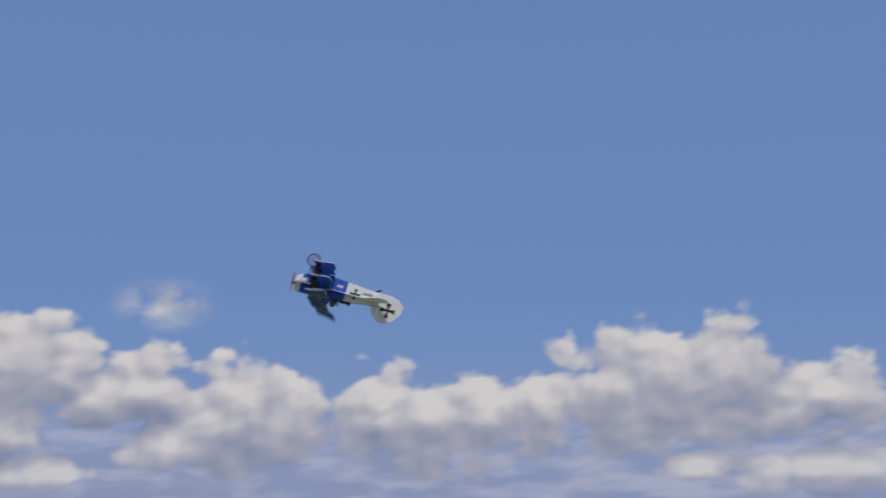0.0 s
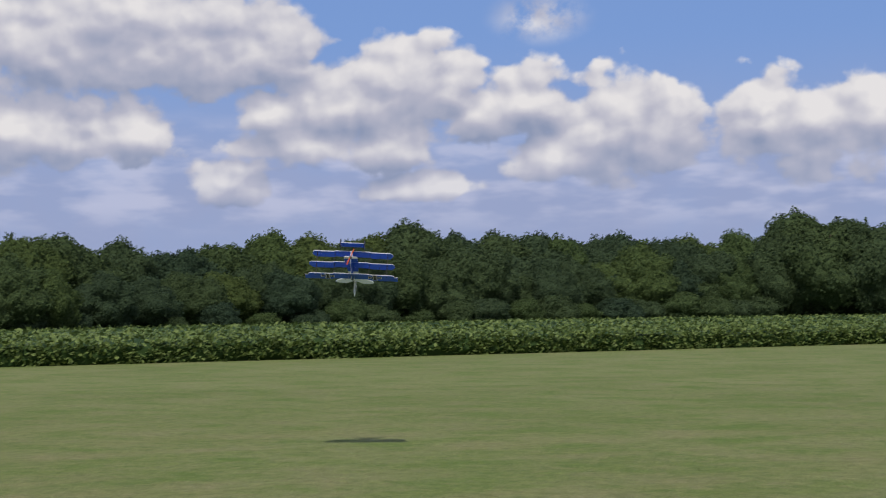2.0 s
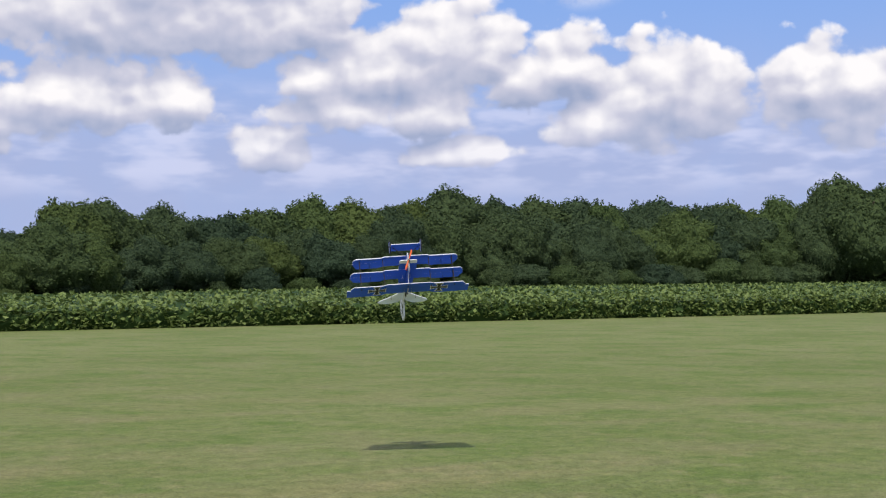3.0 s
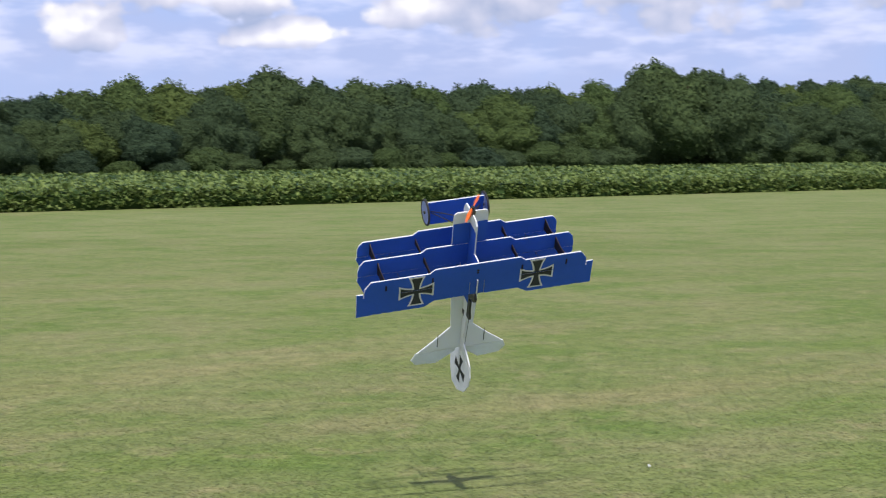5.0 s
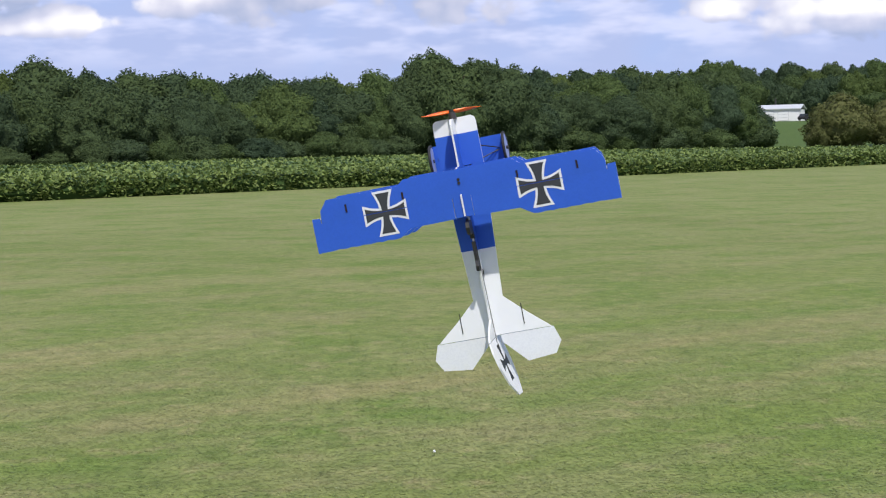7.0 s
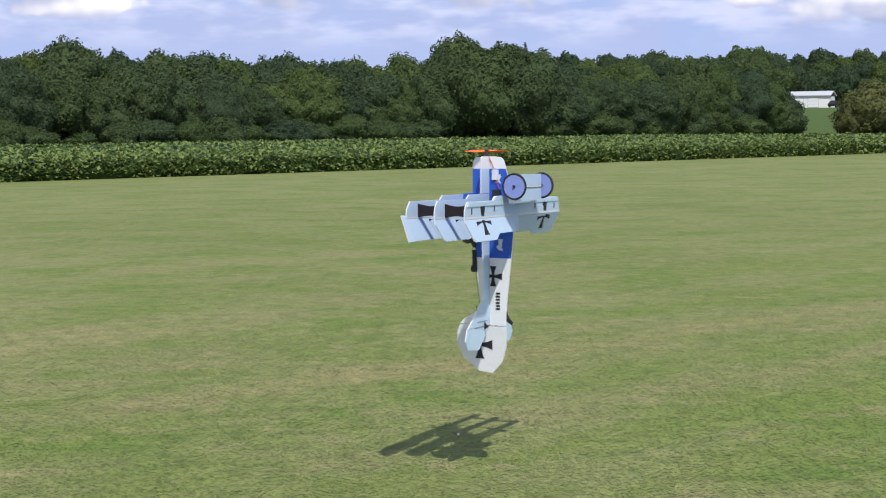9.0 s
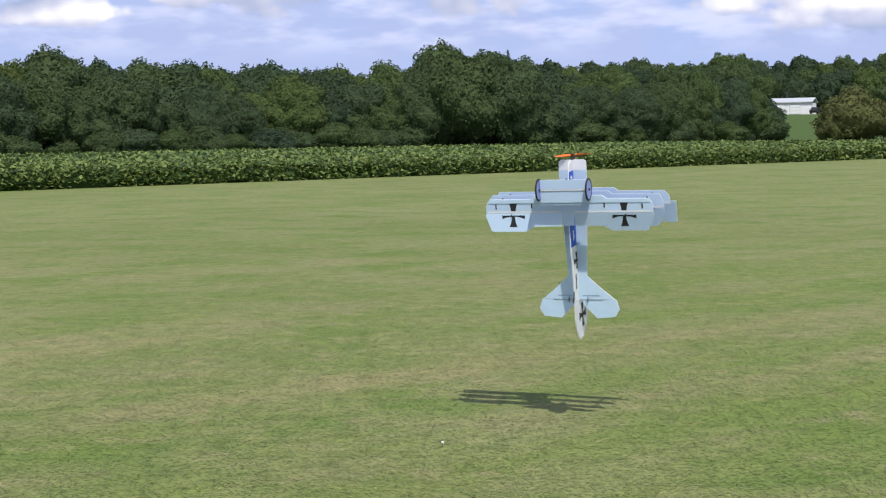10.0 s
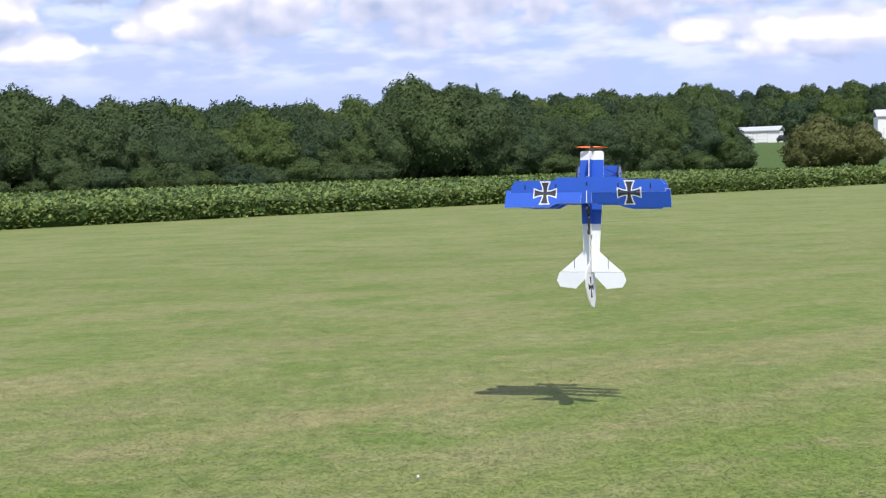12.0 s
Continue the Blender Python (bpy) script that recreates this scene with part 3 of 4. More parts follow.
def tree(x, y, height, width, style, label, group, z=None, name="tree"):
    """A tapered trunk with limbs under a crown of leaf clumps."""
    t = thing(name, label, "tree" if name == "tree" else "bush", group)
    t.matrix_basis = (Matrix.Translation((x, y, (ground_z(x, y) if z is None else z) - 0.05))
                      @ Matrix.Rotation(TREE_RNG.random() * 6.28, 4, "Z") @ Matrix.Diagonal((width, width, height, 1)))
    for nm, pool in (("trunk", TRUNKS), ("crown", CROWNS[style])):
        ob = new(nm, pool[TREE_RNG.integers(len(pool))])
        ob.parent = t
    return t


# the skyline of the woods: azimuth and elevation in degrees
SKYLINE = [(-46, 2.6), (-37, 2.0), (-34.6, 1.7), (-33.4, 2.7), (-32.4, 3.1), (-30.7, 3.25), (-29.6, 2.85), (-28.2, 2.9), (-27.4, 2.4), (-25.7, 2.7), (-24.4, 3.0),
           (-22.7, 3.4), (-21.5, 3.0), (-18.6, 3.1), (-16.5, 3.55), (-14.4, 3.5), (-12.3, 3.1), (-9.6, 3.0), (-8.0, 3.05), (-5.6, 3.3), (-4.5, 2.95), (-2.2, 2.9), (0, 3.0), (3.3, 2.6), (5.5, 2.55), (7.0, 2.9), (8.2, 3.05), (9.5, 2.85), (11, 2.4), (12.5, 1.85), (13.3, 1.3)]
WOOD_EDGE = [(-46, 78), (-34, 88), (-17, 122), (0, 160), (8, 185), (13.4, 212)]


def lookup(table, a):
    for (a0, v0), (a1, v1) in zip(table, table[1:]):
        if a0 <= a <= a1:
            return v0 + (v1 - v0) * (a - a0) / (a1 - a0)
    return table[0][1] if a < table[0][0] else table[-1][1]


def build_woods():
    rng = np.random.default_rng(33)
    def place(a, r, el, wide, style, label, group, name="tree"):
        x, y = r * math.sin(radians(a)), r * math.cos(radians(a))
        h = 1.51 + r * math.tan(radians(el)) - ground_z(x, y)
        tree(x, y, h * 1.06, wide, style, label, group, name=name)
    # the skyline trees, behind
    a = -44.0
    while a < 12.8:
        r = lookup(WOOD_EDGE, a) + rng.uniform(9, 16)
        el = lookup(SKYLINE, a) + rng.normal(0.06, 0.06)
        if not (-2.0 < a < 3.2):
            h = 1.51 + r * math.tan(radians(el))
            place(a, r, el, h * rng.uniform(0.95, 1.35), "round" if rng.random() < 0.6 else "broad", "full dark green deciduous tree in the wood", "wood trees")
        a += rng.uniform(0.9, 1.6) * 150 / r
    # the front edge, lower and lighter
    a = -45.0
    while a < 13.2:
        r = lookup(WOOD_EDGE, a) + rng.uniform(0, 5)
        el = lookup(SKYLINE, a) * rng.uniform(0.50, 0.86)
        h = 1.51 + r * math.tan(radians(el))
        place(a, r, el, h * rng.uniform(1.0, 1.4), "broad" if rng.random() < 0.6 else "round", "rounded green tree at the edge of the wood", "wood edge trees")
        a += rng.uniform(0.8, 1.5) * 150 / r
    # undergrowth along the foot of the wood
    a = -45.0
    while a < 13.4:
        r = lookup(WOOD_EDGE, a) - rng.uniform(0.5, 4)
        h = rng.uniform(2.2, 4.4) * r / 160
        x, y = r * math.sin(radians(a)), r * math.cos(radians(a))
        tree(x, y, h, h * rng.uniform(1.2, 1.9), "shrub", "low leafy green bush at the foot of the wood", "undergrowth", name="bush")
        a += rng.uniform(0.9, 1.5) * 150 / r
    # the tall oak that overtops the wood, three stems grown together
    for da, el, wide, r in ((0.35, 3.98, 13.5, 158), (-0.8, 3.55, 9.0, 156), (2.0, 3.70, 11.5, 159)):
        place(da, r, el, wide, "broad", "tall broad dark green oak overtopping the wood", "tall oaks")
    # far wooded hill
    a = 1.5
    while a < 24:
        for r0 in (385, 430):
            r = r0 + rng.uniform(-12, 12)
            el = (3.0 if r0 == 430 else 2.55) + rng.normal(0, 0.10) + (0.32 if abs(a - 11.7) < 0.6 else 0)
            h = 1.51 + r * math.tan(radians(el)) - ground_z(r * math.sin(radians(a)), r * math.cos(radians(a)))
            place(a, r, el, h * rng.uniform(0.95, 1.25), "far", "distant green tree on the wooded hill", "hill trees")
        a += rng.uniform(0.75, 1.05)
    # lower belt of the hill wood, behind the house
    a = 11.0
    while a < 24:
        r = 335 + rng.uniform(-8, 8)
        place(a, r, rng.uniform(1.75, 2.4), rng.uniform(9, 12), "far", "distant green tree on the wooded hill", "hill trees")
        a += rng.uniform(0.9, 1.3)
    # rounded trees beside the house's lawn
    for a, r, el, wide in ((16.6, 214, 1.85, 11.5), (18.2, 218, 1.5, 8.0), (15.7, 212, 1.05, 5.0)):
        place(a, r, el, wide, "olive", "rounded olive green tree on the lawn below the house", "lawn trees")
    for a, r, el, wide in ((12.2, 205, 1.95, 8.5), (12.9, 212, 1.35, 5.5), (11.4, 203, 2.3, 9.5), (10.3, 199, 2.5, 9.0)):
        place(a, r, el, wide, "broad", "rounded green tree at the end of the wood", "wood edge trees")


# ---------------------------------------------------------------- houses on the rise
def house(az, r, width, depth, wall_h, rise, label, turn):
    x, y = r * math.sin(radians(az)), r * math.cos(radians(az))
    h = thing("house", label, "house", "distant houses")
    h.matrix_basis = Matrix.Translation((x, y, ground_z(x, y) - 0.1)) @ Matrix.Rotation(radians(-az + turn), 4, "Z")
    w, d, t = width / 2, depth / 2, 0.2
    for nm, lo, hi in (("wall", (-w, -d, 0), (w, -d + t, wall_h)), ("wall", (-w, d - t, 0), (w, d, wall_h)),
                       ("wall", (-w, -d + t, 0), (-w + t, d - t, wall_h)), ("wall", (w - t, -d + t, 0), (w, d - t, wall_h))):
        part(nm, box(bmesh.new(), lo, hi), M_SIDING, h)
    bm = bmesh.new()
    pts = [(-d - 0.35, wall_h + 0.003), (0, wall_h + rise), (d + 0.35, wall_h + 0.003), (d + 0.35, wall_h + 0.18), (0, wall_h + rise + 0.2), (-d - 0.35, wall_h + 0.18)]
    plate(pts, width + 0.6, "yz", 0.0, bm)
    part("roof", bm, (M_ROOF, M_ROOF, M_ROOF), h, "pale metal roof")
    for sx in (-0.52, 0.20):
        bay = part("garage_door", box(bmesh.new(), (sx * w - 1.15, -d - 0.05, 0.1), (sx * w + 1.15, -d - 0.002, 2.15)), M_DOOR, h, "pale grey garage door")
        for k in range(3):
            part("door_panel", box(bmesh.new(), (sx * w - 1.08, -d - 0.075, 0.16 + 0.66 * k), (sx * w + 1.08, -d - 0.052, 0.76 + 0.66 * k)), M_SIDING, bay)
    bm = bmesh.new()
    rod(bm, (-0.35 * w, 0.3 * d, wall_h), (-0.35 * w, 0.3 * d, wall_h + rise + 1.6), 0.16)
    part("flue_pipe", bm, M_MOTOR, h)
    return h


def parked_car(az, r):
    x, y = r * math.sin(radians(az)), r * math.cos(radians(az))
    c = thing("parked_car", "small dark car parked beside the white house", "car")
    c.matrix_basis = Matrix.Translation((x, y, ground_z(x, y) + 0.02)) @ Matrix.Rotation(radians(-az + 60), 4, "Z")
    body = [(-2.0, 0.28), (2.0, 0.28), (2.05, 0.62), (1.9, 0.80), (0.9, 0.88), (-1.85, 0.92), (-2.05, 0.65)]
    bm = plate(body, 1.66, "xz")
    bmesh.ops.bevel(bm, geom=bm.edges[:], offset=0.07, segments=2, affect="EDGES")
    shell = part("body", bm, (M_BLACK,) * 3, c)
    bm = plate([(-1.75, 0.90), (0.85, 0.88), (0.25, 1.40), (-1.25, 1.42)], 1.44, "xz")
    bmesh.ops.bevel(bm, geom=bm.edges[:], offset=0.07, segments=2, affect="EDGES")
    part("cabin", bm, (M_WINDOW,) * 3, c, "dark glazed cabin")
    for sx in (-1.25, 1.28):
        for sy in (-0.76, 0.76):
            bm = bmesh.new()
            rod(bm, (sx, sy - 0.1, 0.31), (sx, sy + 0.1, 0.31), 0.32, 18)
            w = part("wheel", bm, M_TYRE, c)
            bm = bmesh.new()
            rod(bm, (sx, sy - 0.11, 0.31), (sx, sy + 0.11, 0.31), 0.19, 14)
            part("rim", bm, M_MOTOR, w)


def clover(x, y):
    """A white clover head on its stalk in the mown grass."""
    f = thing("clover_flower", "small white clover head in the mown grass", "flower")
    f.matrix_basis = Matrix.Translation((x, y, 0))
    bm = bmesh.new()
    rod(bm, (0, 0, -0.005), (0.002, 0, 0.020), 0.001, 5)
    part("stalk", bm, M_SOY_SHADE, f)
    bm = bmesh.new()
    bmesh.ops.create_icosphere(bm, subdivisions=2, radius=0.007)
    for v in bm.verts:
        v.co = v.co * (0.85 + 0.3 * noise.random()) + Vector((0.002, 0, 0.024))
    part("flower_head", bm, M_WHITE, f)


# ---------------------------------------------------------------- the model triplane
T = 0.006       # sheet thickness
TOP_Z, MID_Z, LOW_Z = 0.130, 0.0, -0.125
HINGE = -0.085
plane = thing("model_triplane", "blue and white foam radio-controlled triplane with black crosses", "model aircraft")


def mirrored(right):
    """A closed outline from its right half, listed from the front centre to the rear centre."""
    return right + [(-x, y) for x, y in reversed(right) if abs(x) > 1e-6]


def cross_outline(size, flare=0.36, waist=0.15, bow=3):
    """A cross with flared arms and slightly bowed edges."""
    h, f, w = size / 2, size * flare / 2, size * waist / 2
    arm = [(w, w)] + [(w + (f - w) * (i / (bow + 1)) ** 1.9, w + (h - w) * i / (bow + 1)) for i in range(1, bow + 1)] + [(f, h)]
    pts = []
    for k in range(4):
        c, s = math.cos(k * math.pi / 2), math.sin(k * math.pi / 2)
        left = [(-x, y) for x, y in reversed(arm)]
        for x, y in arm[1:] + left[:-1] + [(-w, w)]:
            pts.append((x * c - y * s, x * s + y * c))
    return pts


def grown(outline, by):
    """The outline pushed outwards by a rim width."""
    n, out = len(outline), []
    for i in range(n):
        a, b, c = Vector(outline[i - 1]), Vector(outline[i]), Vector(outline[(i + 1) % n])
        n1, n2 = (b - a).normalized(), (c - b).normalized()
        n1, n2 = Vector((n1.y, -n1.x)), Vector((n2.y, -n2.x))
        m = (n1 + n2) / max(0.35, 1 + n1.dot(n2))
        out.append(tuple(b + m * by))
    return out


def decal(name, outline, at, h0, h1, mat, parent, plane_name="xy", keep=None, label="", gap=0.0012):
    """A thin printed marking laid on a sheet, cut along the hinge line where a control surface splits it."""
    if sum(outline[i - 1][0] * outline[i][1] - outline[i][0] * outline[i - 1][1] for i in range(len(outline))) < 0:
        outline = outline[::-1]
    pts = [(x + at[0], y + at[1]) for x, y in outline]
    bm = plate(pts, abs(h1 - h0), plane_name, (h0 + h1) / 2)
    bm.normal_update()
    bmesh.ops.triangulate(bm, faces=[f for f in bm.faces if len(f.verts) > 4])
    if keep:
        bmesh.ops.bisect_plane(bm, geom=bm.verts[:] + bm.edges[:] + bm.faces[:], plane_co=(0, HINGE + (gap if keep == "fore" else -gap), 0),
                               plane_no=(0, 1, 0), clear_inner=keep == "fore", clear_outer=keep == "aft")
    return part(name, bm, (mat, mat, mat), parent, label)


def bordered_cross(x, y, size, z, parent, keep, up=1):
    dark = cross_outline(size)
    if sum(dark[i - 1][0] * dark[i][1] - dark[i][0] * dark[i - 1][1] for i in range(len(dark))) < 0:
        dark = dark[::-1]
    decal("cross_border", grown(dark, 0.0075), (x, y), z, z + up * 0.0006, M_WHITE, parent, keep=keep, label="white border of the cross")
    decal("cross", dark, (x, y), z + up * 0.0004, z + up * 0.0013, M_CROSS_GREY, parent, keep=keep, label="dark grey cross")


AILERONS, ELEVATORS = [], []


def wing(name, z, half, center_y, tip, label, crosses):
    """Fixed front of a wing, with two hinged ailerons behind it. tip: outline points of the tip ahead of the hinge."""
    fixed = [(0, center_y), (0.18, center_y), (0.203, center_y - 0.018)] + tip + [(tip[-1][0], HINGE), (0.0, HINGE)]
    w = part(name, plate(mirrored(fixed), T, "xy", z), (M_BLUE, M_PALE, M_WHITE), plane, label)
    root = part("wing_root", plate([(-0.030, HINGE), (-0.030, -0.150), (0.030, -0.150), (0.030, HINGE)], T, "xy", z), (M_BLUE, M_PALE, M_WHITE), plane)
    for side in (-1, 1):
        # hinged about the line at its front edge
        if name == "upper_wing":
            pts = [(0.032, 0.0), (half - 0.028, 0.0), (half - 0.028, 0.016), (half, 0.018), (half, -0.097)]
        elif name == "middle_wing":
            pts = [(0.032, 0.0), (half - 0.003, -0.001), (half, -0.02), (half - 0.03, -0.088)]
        else:
            pts = [(0.032, 0.0), (half, -0.001), (half + 0.004, -0.012), (half - 0.028, -0.090)]
        n = 12
        for i in range(n + 1):
            x = pts[-1][0] if i == 0 else (half - 0.03) * (1 - i / n) + 0.22 * i / n
            if i:
                pts.append((x, -0.096 + (0.0 if i % 2 else 0.0022)))
        pts += [(0.18, -0.069), (0.032, -0.067)]
        pts = [(x * side, y) for x, y in pts]
        ail = part("aileron", plate(pts, T * 0.97), (M_BLUE, M_PALE, M_WHITE), plane)
        ail.matrix_basis = Matrix.Translation((0, HINGE, z))
        AILERONS.append((ail, side, z))
        for cx, cy, size, up in crosses:
            if up > 0:
                bordered_cross(cx * side, cy, size, z + T / 2, w, "fore")
                for nm, col, extra in (("cross_border", M_WHITE, 0.0075), ("cross", M_CROSS_GREY, 0.0)):
                    o = cross_outline(size)
                    if sum(o[i - 1][0] * o[i][1] - o[i][0] * o[i - 1][1] for i in range(len(o))) < 0:
                        o = o[::-1]
                    o = grown(o, extra) if extra else o
                    ob = decal(nm, o, (cx * side, cy), T * 0.485 + (0 if extra else 0.0004), T * 0.485 + (0.0006 if extra else 0.0013), col, ail, keep="aft")
                    ob.data.transform(Matrix.Translation((0, -HINGE, 0)))
            else:
                arm = [(-0.012, 0.021), (0.012, 0.021), (0.015, 0.040), (0.021, size / 2), (-0.021, size / 2), (-0.015, 0.040)]
                decal("cross", arm, (cx * side, cy), z - T / 2, z - T / 2 - 0.001, M_CROSS, w, label="arm of the black cross")
                ob = decal("cross", cross_outline(size, 0.34, 0.13), (cx * side, cy), -T * 0.485, -T * 0.485 - 0.001, M_CROSS, ail, keep="aft", label="black cross", gap=0.011)
                ob.data.transform(Matrix.Translation((0, -HINGE, 0)))
        tape = box(bmesh.new(), (min(0.035 * side, (half - 0.01) * side), HINGE + 0.003, z - T / 2 - 0.0006), (max(0.035 * side, (half - 0.01) * side), HINGE + 0.0105, z - T / 2))
        part("hinge_tape", tape, M_WHITE, w, "white hinge tape")
        horn = bmesh.new()
        plate([(HINGE - 0.004, z - 0.003), (HINGE - 0.02, z - 0.003), (HINGE - 0.006, z - 0.022)], 0.002, "yz", 0.30 * side, horn)
        part("control_horn", horn, (M_BLACK,) * 3, plane)
    return w


def build_plane():
    wing("upper_wing", TOP_Z, 0.503, 0.006, [(0.445, -0.012), (0.470, -0.045), (0.472, -0.062)], "blue upper wing with white-bordered crosses", [(0.256, -0.090, 0.132, 1)])
    wing("middle_wing", MID_Z, 0.468, 0.010, [(0.440, -0.008), (0.458, -0.030), (0.466, -0.060)], "plain blue middle wing", [])
    wing("lower_wing", LOW_Z, 0.437, 0.006, [(0.415, -0.012), (0.431, -0.030), (0.437, -0.050)], "lower wing, pale underneath with black crosses", [(0.290, -0.094, 0.122, -1)])

    # the flat fuselage sheet, from the nose to the tailplane
    half = [(0.060, 0.172), (0.070, 0.165), (0.073, 0.150), (0.073, 0.012)]
    half2 = [(0.064, -0.150), (0.058, -0.27), (0.050, -0.437), (0.120, -0.502), (0.192, -0.562)]
    front = part("fuselage_sheet", plate(mirrored([(0, 0.172)] + half + [(0, 0.012)]), T, "xy", MID_Z), (M_FUSE, M_FUSE_UNDER, M_WHITE), plane, "flat fuselage sheet, white nose over blue")
    rear = part("fuselage_sheet", plate(mirrored([(0, -0.151)] + half2 + [(0, -0.562)]), T, "xy", MID_Z), (M_FUSE, M_PALE, M_WHITE), plane, "flat tail sheet with the fixed tailplane")
    for side in (-1, 1):
        pts = [(0.020, -0.002), (0.198, -0.002), (0.215, -0.052), (0.192, -0.092), (0.096, -0.102), (0.022, -0.026)]
        el = part("elevator", plate([(x * side, y) for x, y in pts], T * 0.85), (M_WHITE, M_PALE, M_WHITE), plane)
        el.matrix_basis = Matrix.Translation((0, -0.562, MID_Z))
        ELEVATORS.append(el)
        bm = plate([(-0.545, -0.003), (-0.580, -0.003), (-0.566, -0.026)], 0.002, "yz", 0.05 * side)
        part("control_horn", bm, (M_BLACK,) * 3, plane)
        bm = bmesh.new()
        rod(bm, (side * 0.105, -0.470, 0.0042), (side * 0.105, -0.540, 0.0042), 0.0016, 6)
        part("stiffener", bm, M_ROD, plane)

    # the upright fuselage sheet: upper and lower strips on the flat sheet
    up = [(0.170, 0.004), (0.168, 0.060), (0.150, 0.078), (0.012, 0.079), (0.010, 0.1265), (-0.074, 0.1265), (-0.078, 0.139), (-0.148, 0.137), (-0.155, 0.070), (-0.27, 0.066), (-0.46, 0.042), (-0.505, 0.046), (-0.520, 0.085), (-0.545, 0.125), (-0.566, 0.146), (-0.566, 0.004)]
    low = [(0.170, -0.004), (0.566 * -1, -0.004), (-0.566, -0.086), (-0.48, -0.087), (-0.27, -0.110), (-0.150, -0.121), (-0.150, -0.1215), (0.004, -0.1215), (0.05, -0.105), (0.150, -0.075), (0.168, -0.060)]
    part("fuselage_side", plate(up, T, "yz"), (M_FUSE, M_FUSE, M_WHITE), plane, "upper fuselage side, blue with a white tail")
    side_low = part("fuselage_side", plate(low, T, "yz"), (M_FUSE, M_FUSE, M_WHITE), plane, "lower fuselage side, blue with a white tail")
    rud = [(-0.002, 0.146), (-0.035, 0.160), (-0.085, 0.158), (-0.150, 0.122), (-0.202, 0.050), (-0.208, -0.020), (-0.155, -0.066), (-0.095, -0.084), (-0.002, -0.086)]
    rudder = part("rudder", plate(rud, T, "yz"), (M_WHITE,) * 3, plane, "white rudder with a black cross")
    rudder.matrix_basis = Matrix.Translation((0, -0.568, 0))
    for s in (-1, 1):
        o = cross_outline(0.125, 0.36, 0.13)
        decal("cross", o, (-0.085, 0.045), s * T / 2, s * (T / 2 + 0.001), M_CROSS, rudder, "yz", label="black cross")
        decal("cross", cross_outline(0.088, 0.36, 0.14), (-0.350, -0.022), s * T / 2, s * (T / 2 + 0.001), M_CROSS, side_low, "yz", label="black cross")
        # registration letters as plain bars
        for k in range(6):
            y = -0.425 - k * 0.0135
            decal("marking", [(-0.0045, -0.010), (0.0045, -0.010), (0.0045, 0.010), (-0.0045, 0.010)], (y, -0.045), s * T / 2, s * (T / 2 + 0.001), M_CROSS, side_low, "yz")
        # pale emblem on the blue side, and a white patch behind the wing
        decal("emblem", [(0.02, -0.012), (0.012, 0.004), (0.022, 0.012), (0.004, 0.016), (-0.012, 0.008), (-0.02, 0.014), (-0.014, -0.004), (-0.022, -0.016), (-0.006, -0.008), (0.006, -0.016)],
              (0.075, -0.045), s * T / 2, s * (T / 2 + 0.001), M_WHITE, side_low, "yz", label="small white emblem")
        decal("emblem", [(0.028, -0.010), (0.028, 0.012), (0.004, 0.012), (-0.006, 0.022), (-0.020, 0.010), (-0.024, -0.012), (-0.008, -0.004)],
              (-0.215, -0.060), s * T / 2, s * (T / 2 + 0.001), M_WHITE, side_low, "yz", label="white patch")

    # interplane struts: broad concave outer ones, narrow inner ones
    for side in (-1, 1):
        for z0, z1 in ((LOW_Z + T / 2, -T / 2), (T / 2, TOP_Z - T / 2)):
            h = z1 - z0
            fore = [(-0.022 - 0.010 * math.sin(math.pi * i / 6), z0 + h * i / 6) for i in range(7)]
            aft = [(-0.080 + 0.008 * math.sin(math.pi * i / 6), z1 - h * i / 6) for i in range(7)]
            part("strut", plate(fore + aft, 0.004, "yz", 0.383 * side), (M_STRUT,) * 3, plane, "dark brown outer strut")
            fore = [(-0.030 - 0.004 * math.sin(math.pi * i / 6), z0 + h * i / 6) for i in range(7)]
            aft = [(-0.056 + 0.004 * math.sin(math.pi * i / 6), z1 - h * i / 6) for i in range(7)]
            part("strut", plate(fore + aft, 0.004, "yz", 0.190 * side), (M_STRUT,) * 3, plane, "dark brown inner strut")
        for x, y0, y1 in ((0.383, -0.038, -0.064), (0.190, -0.034, -0.058)):
            for z in (TOP_Z + T / 2, LOW_Z - T / 2 - 0.002):
                part("strut_tab", box(bmesh.new(), (x * side - 0.003, y1, z), (x * side + 0.003, y0, z + 0.002)), M_STRUT, plane)
        # aileron links between the wings
        bm = bmesh.new()
        rod(bm, (0.30 * side, HINGE - 0.006, LOW_Z - 0.02), (0.30 * side, HINGE - 0.006, TOP_Z - 0.02), 0.0011, 6)
        part("aileron_link", bm, M_ROD, plane)

    # undercarriage
    bm = bmesh.new()
    plate([(-0.121, 0.095), (0.121, 0.095), (0.121, -0.018), (-0.121, -0.018)], T, "xy", -0.190, bm)
    axle = part("axle_wing", bm, (M_BLUE, M_PALE, M_WHITE), plane, "blue foam axle fairing, pale underneath")
    part("fairing_rib", box(bmesh.new(), (-0.118, 0.040, -0.1965), (0.118, 0.046, -0.1932)), M_WHITE, axle)
    for side in (-1, 1):
        bm = bmesh.new()
        rod(bm, (side * 0.006, 0.085, -0.080), (side * 0.108, 0.050, -0.188), 0.0019, 7)
        rod(bm, (side * 0.006, 0.012, -0.118), (side * 0.108, 0.044, -0.188), 0.0019, 7)
        part("undercarriage_leg", bm, M_ROD, plane, "thin dark wire leg")
        wheel = bmesh.new()
        bmesh.ops.create_cone(wheel, cap_ends=True, segments=36, radius1=0.050, radius2=0.050, depth=0.005)
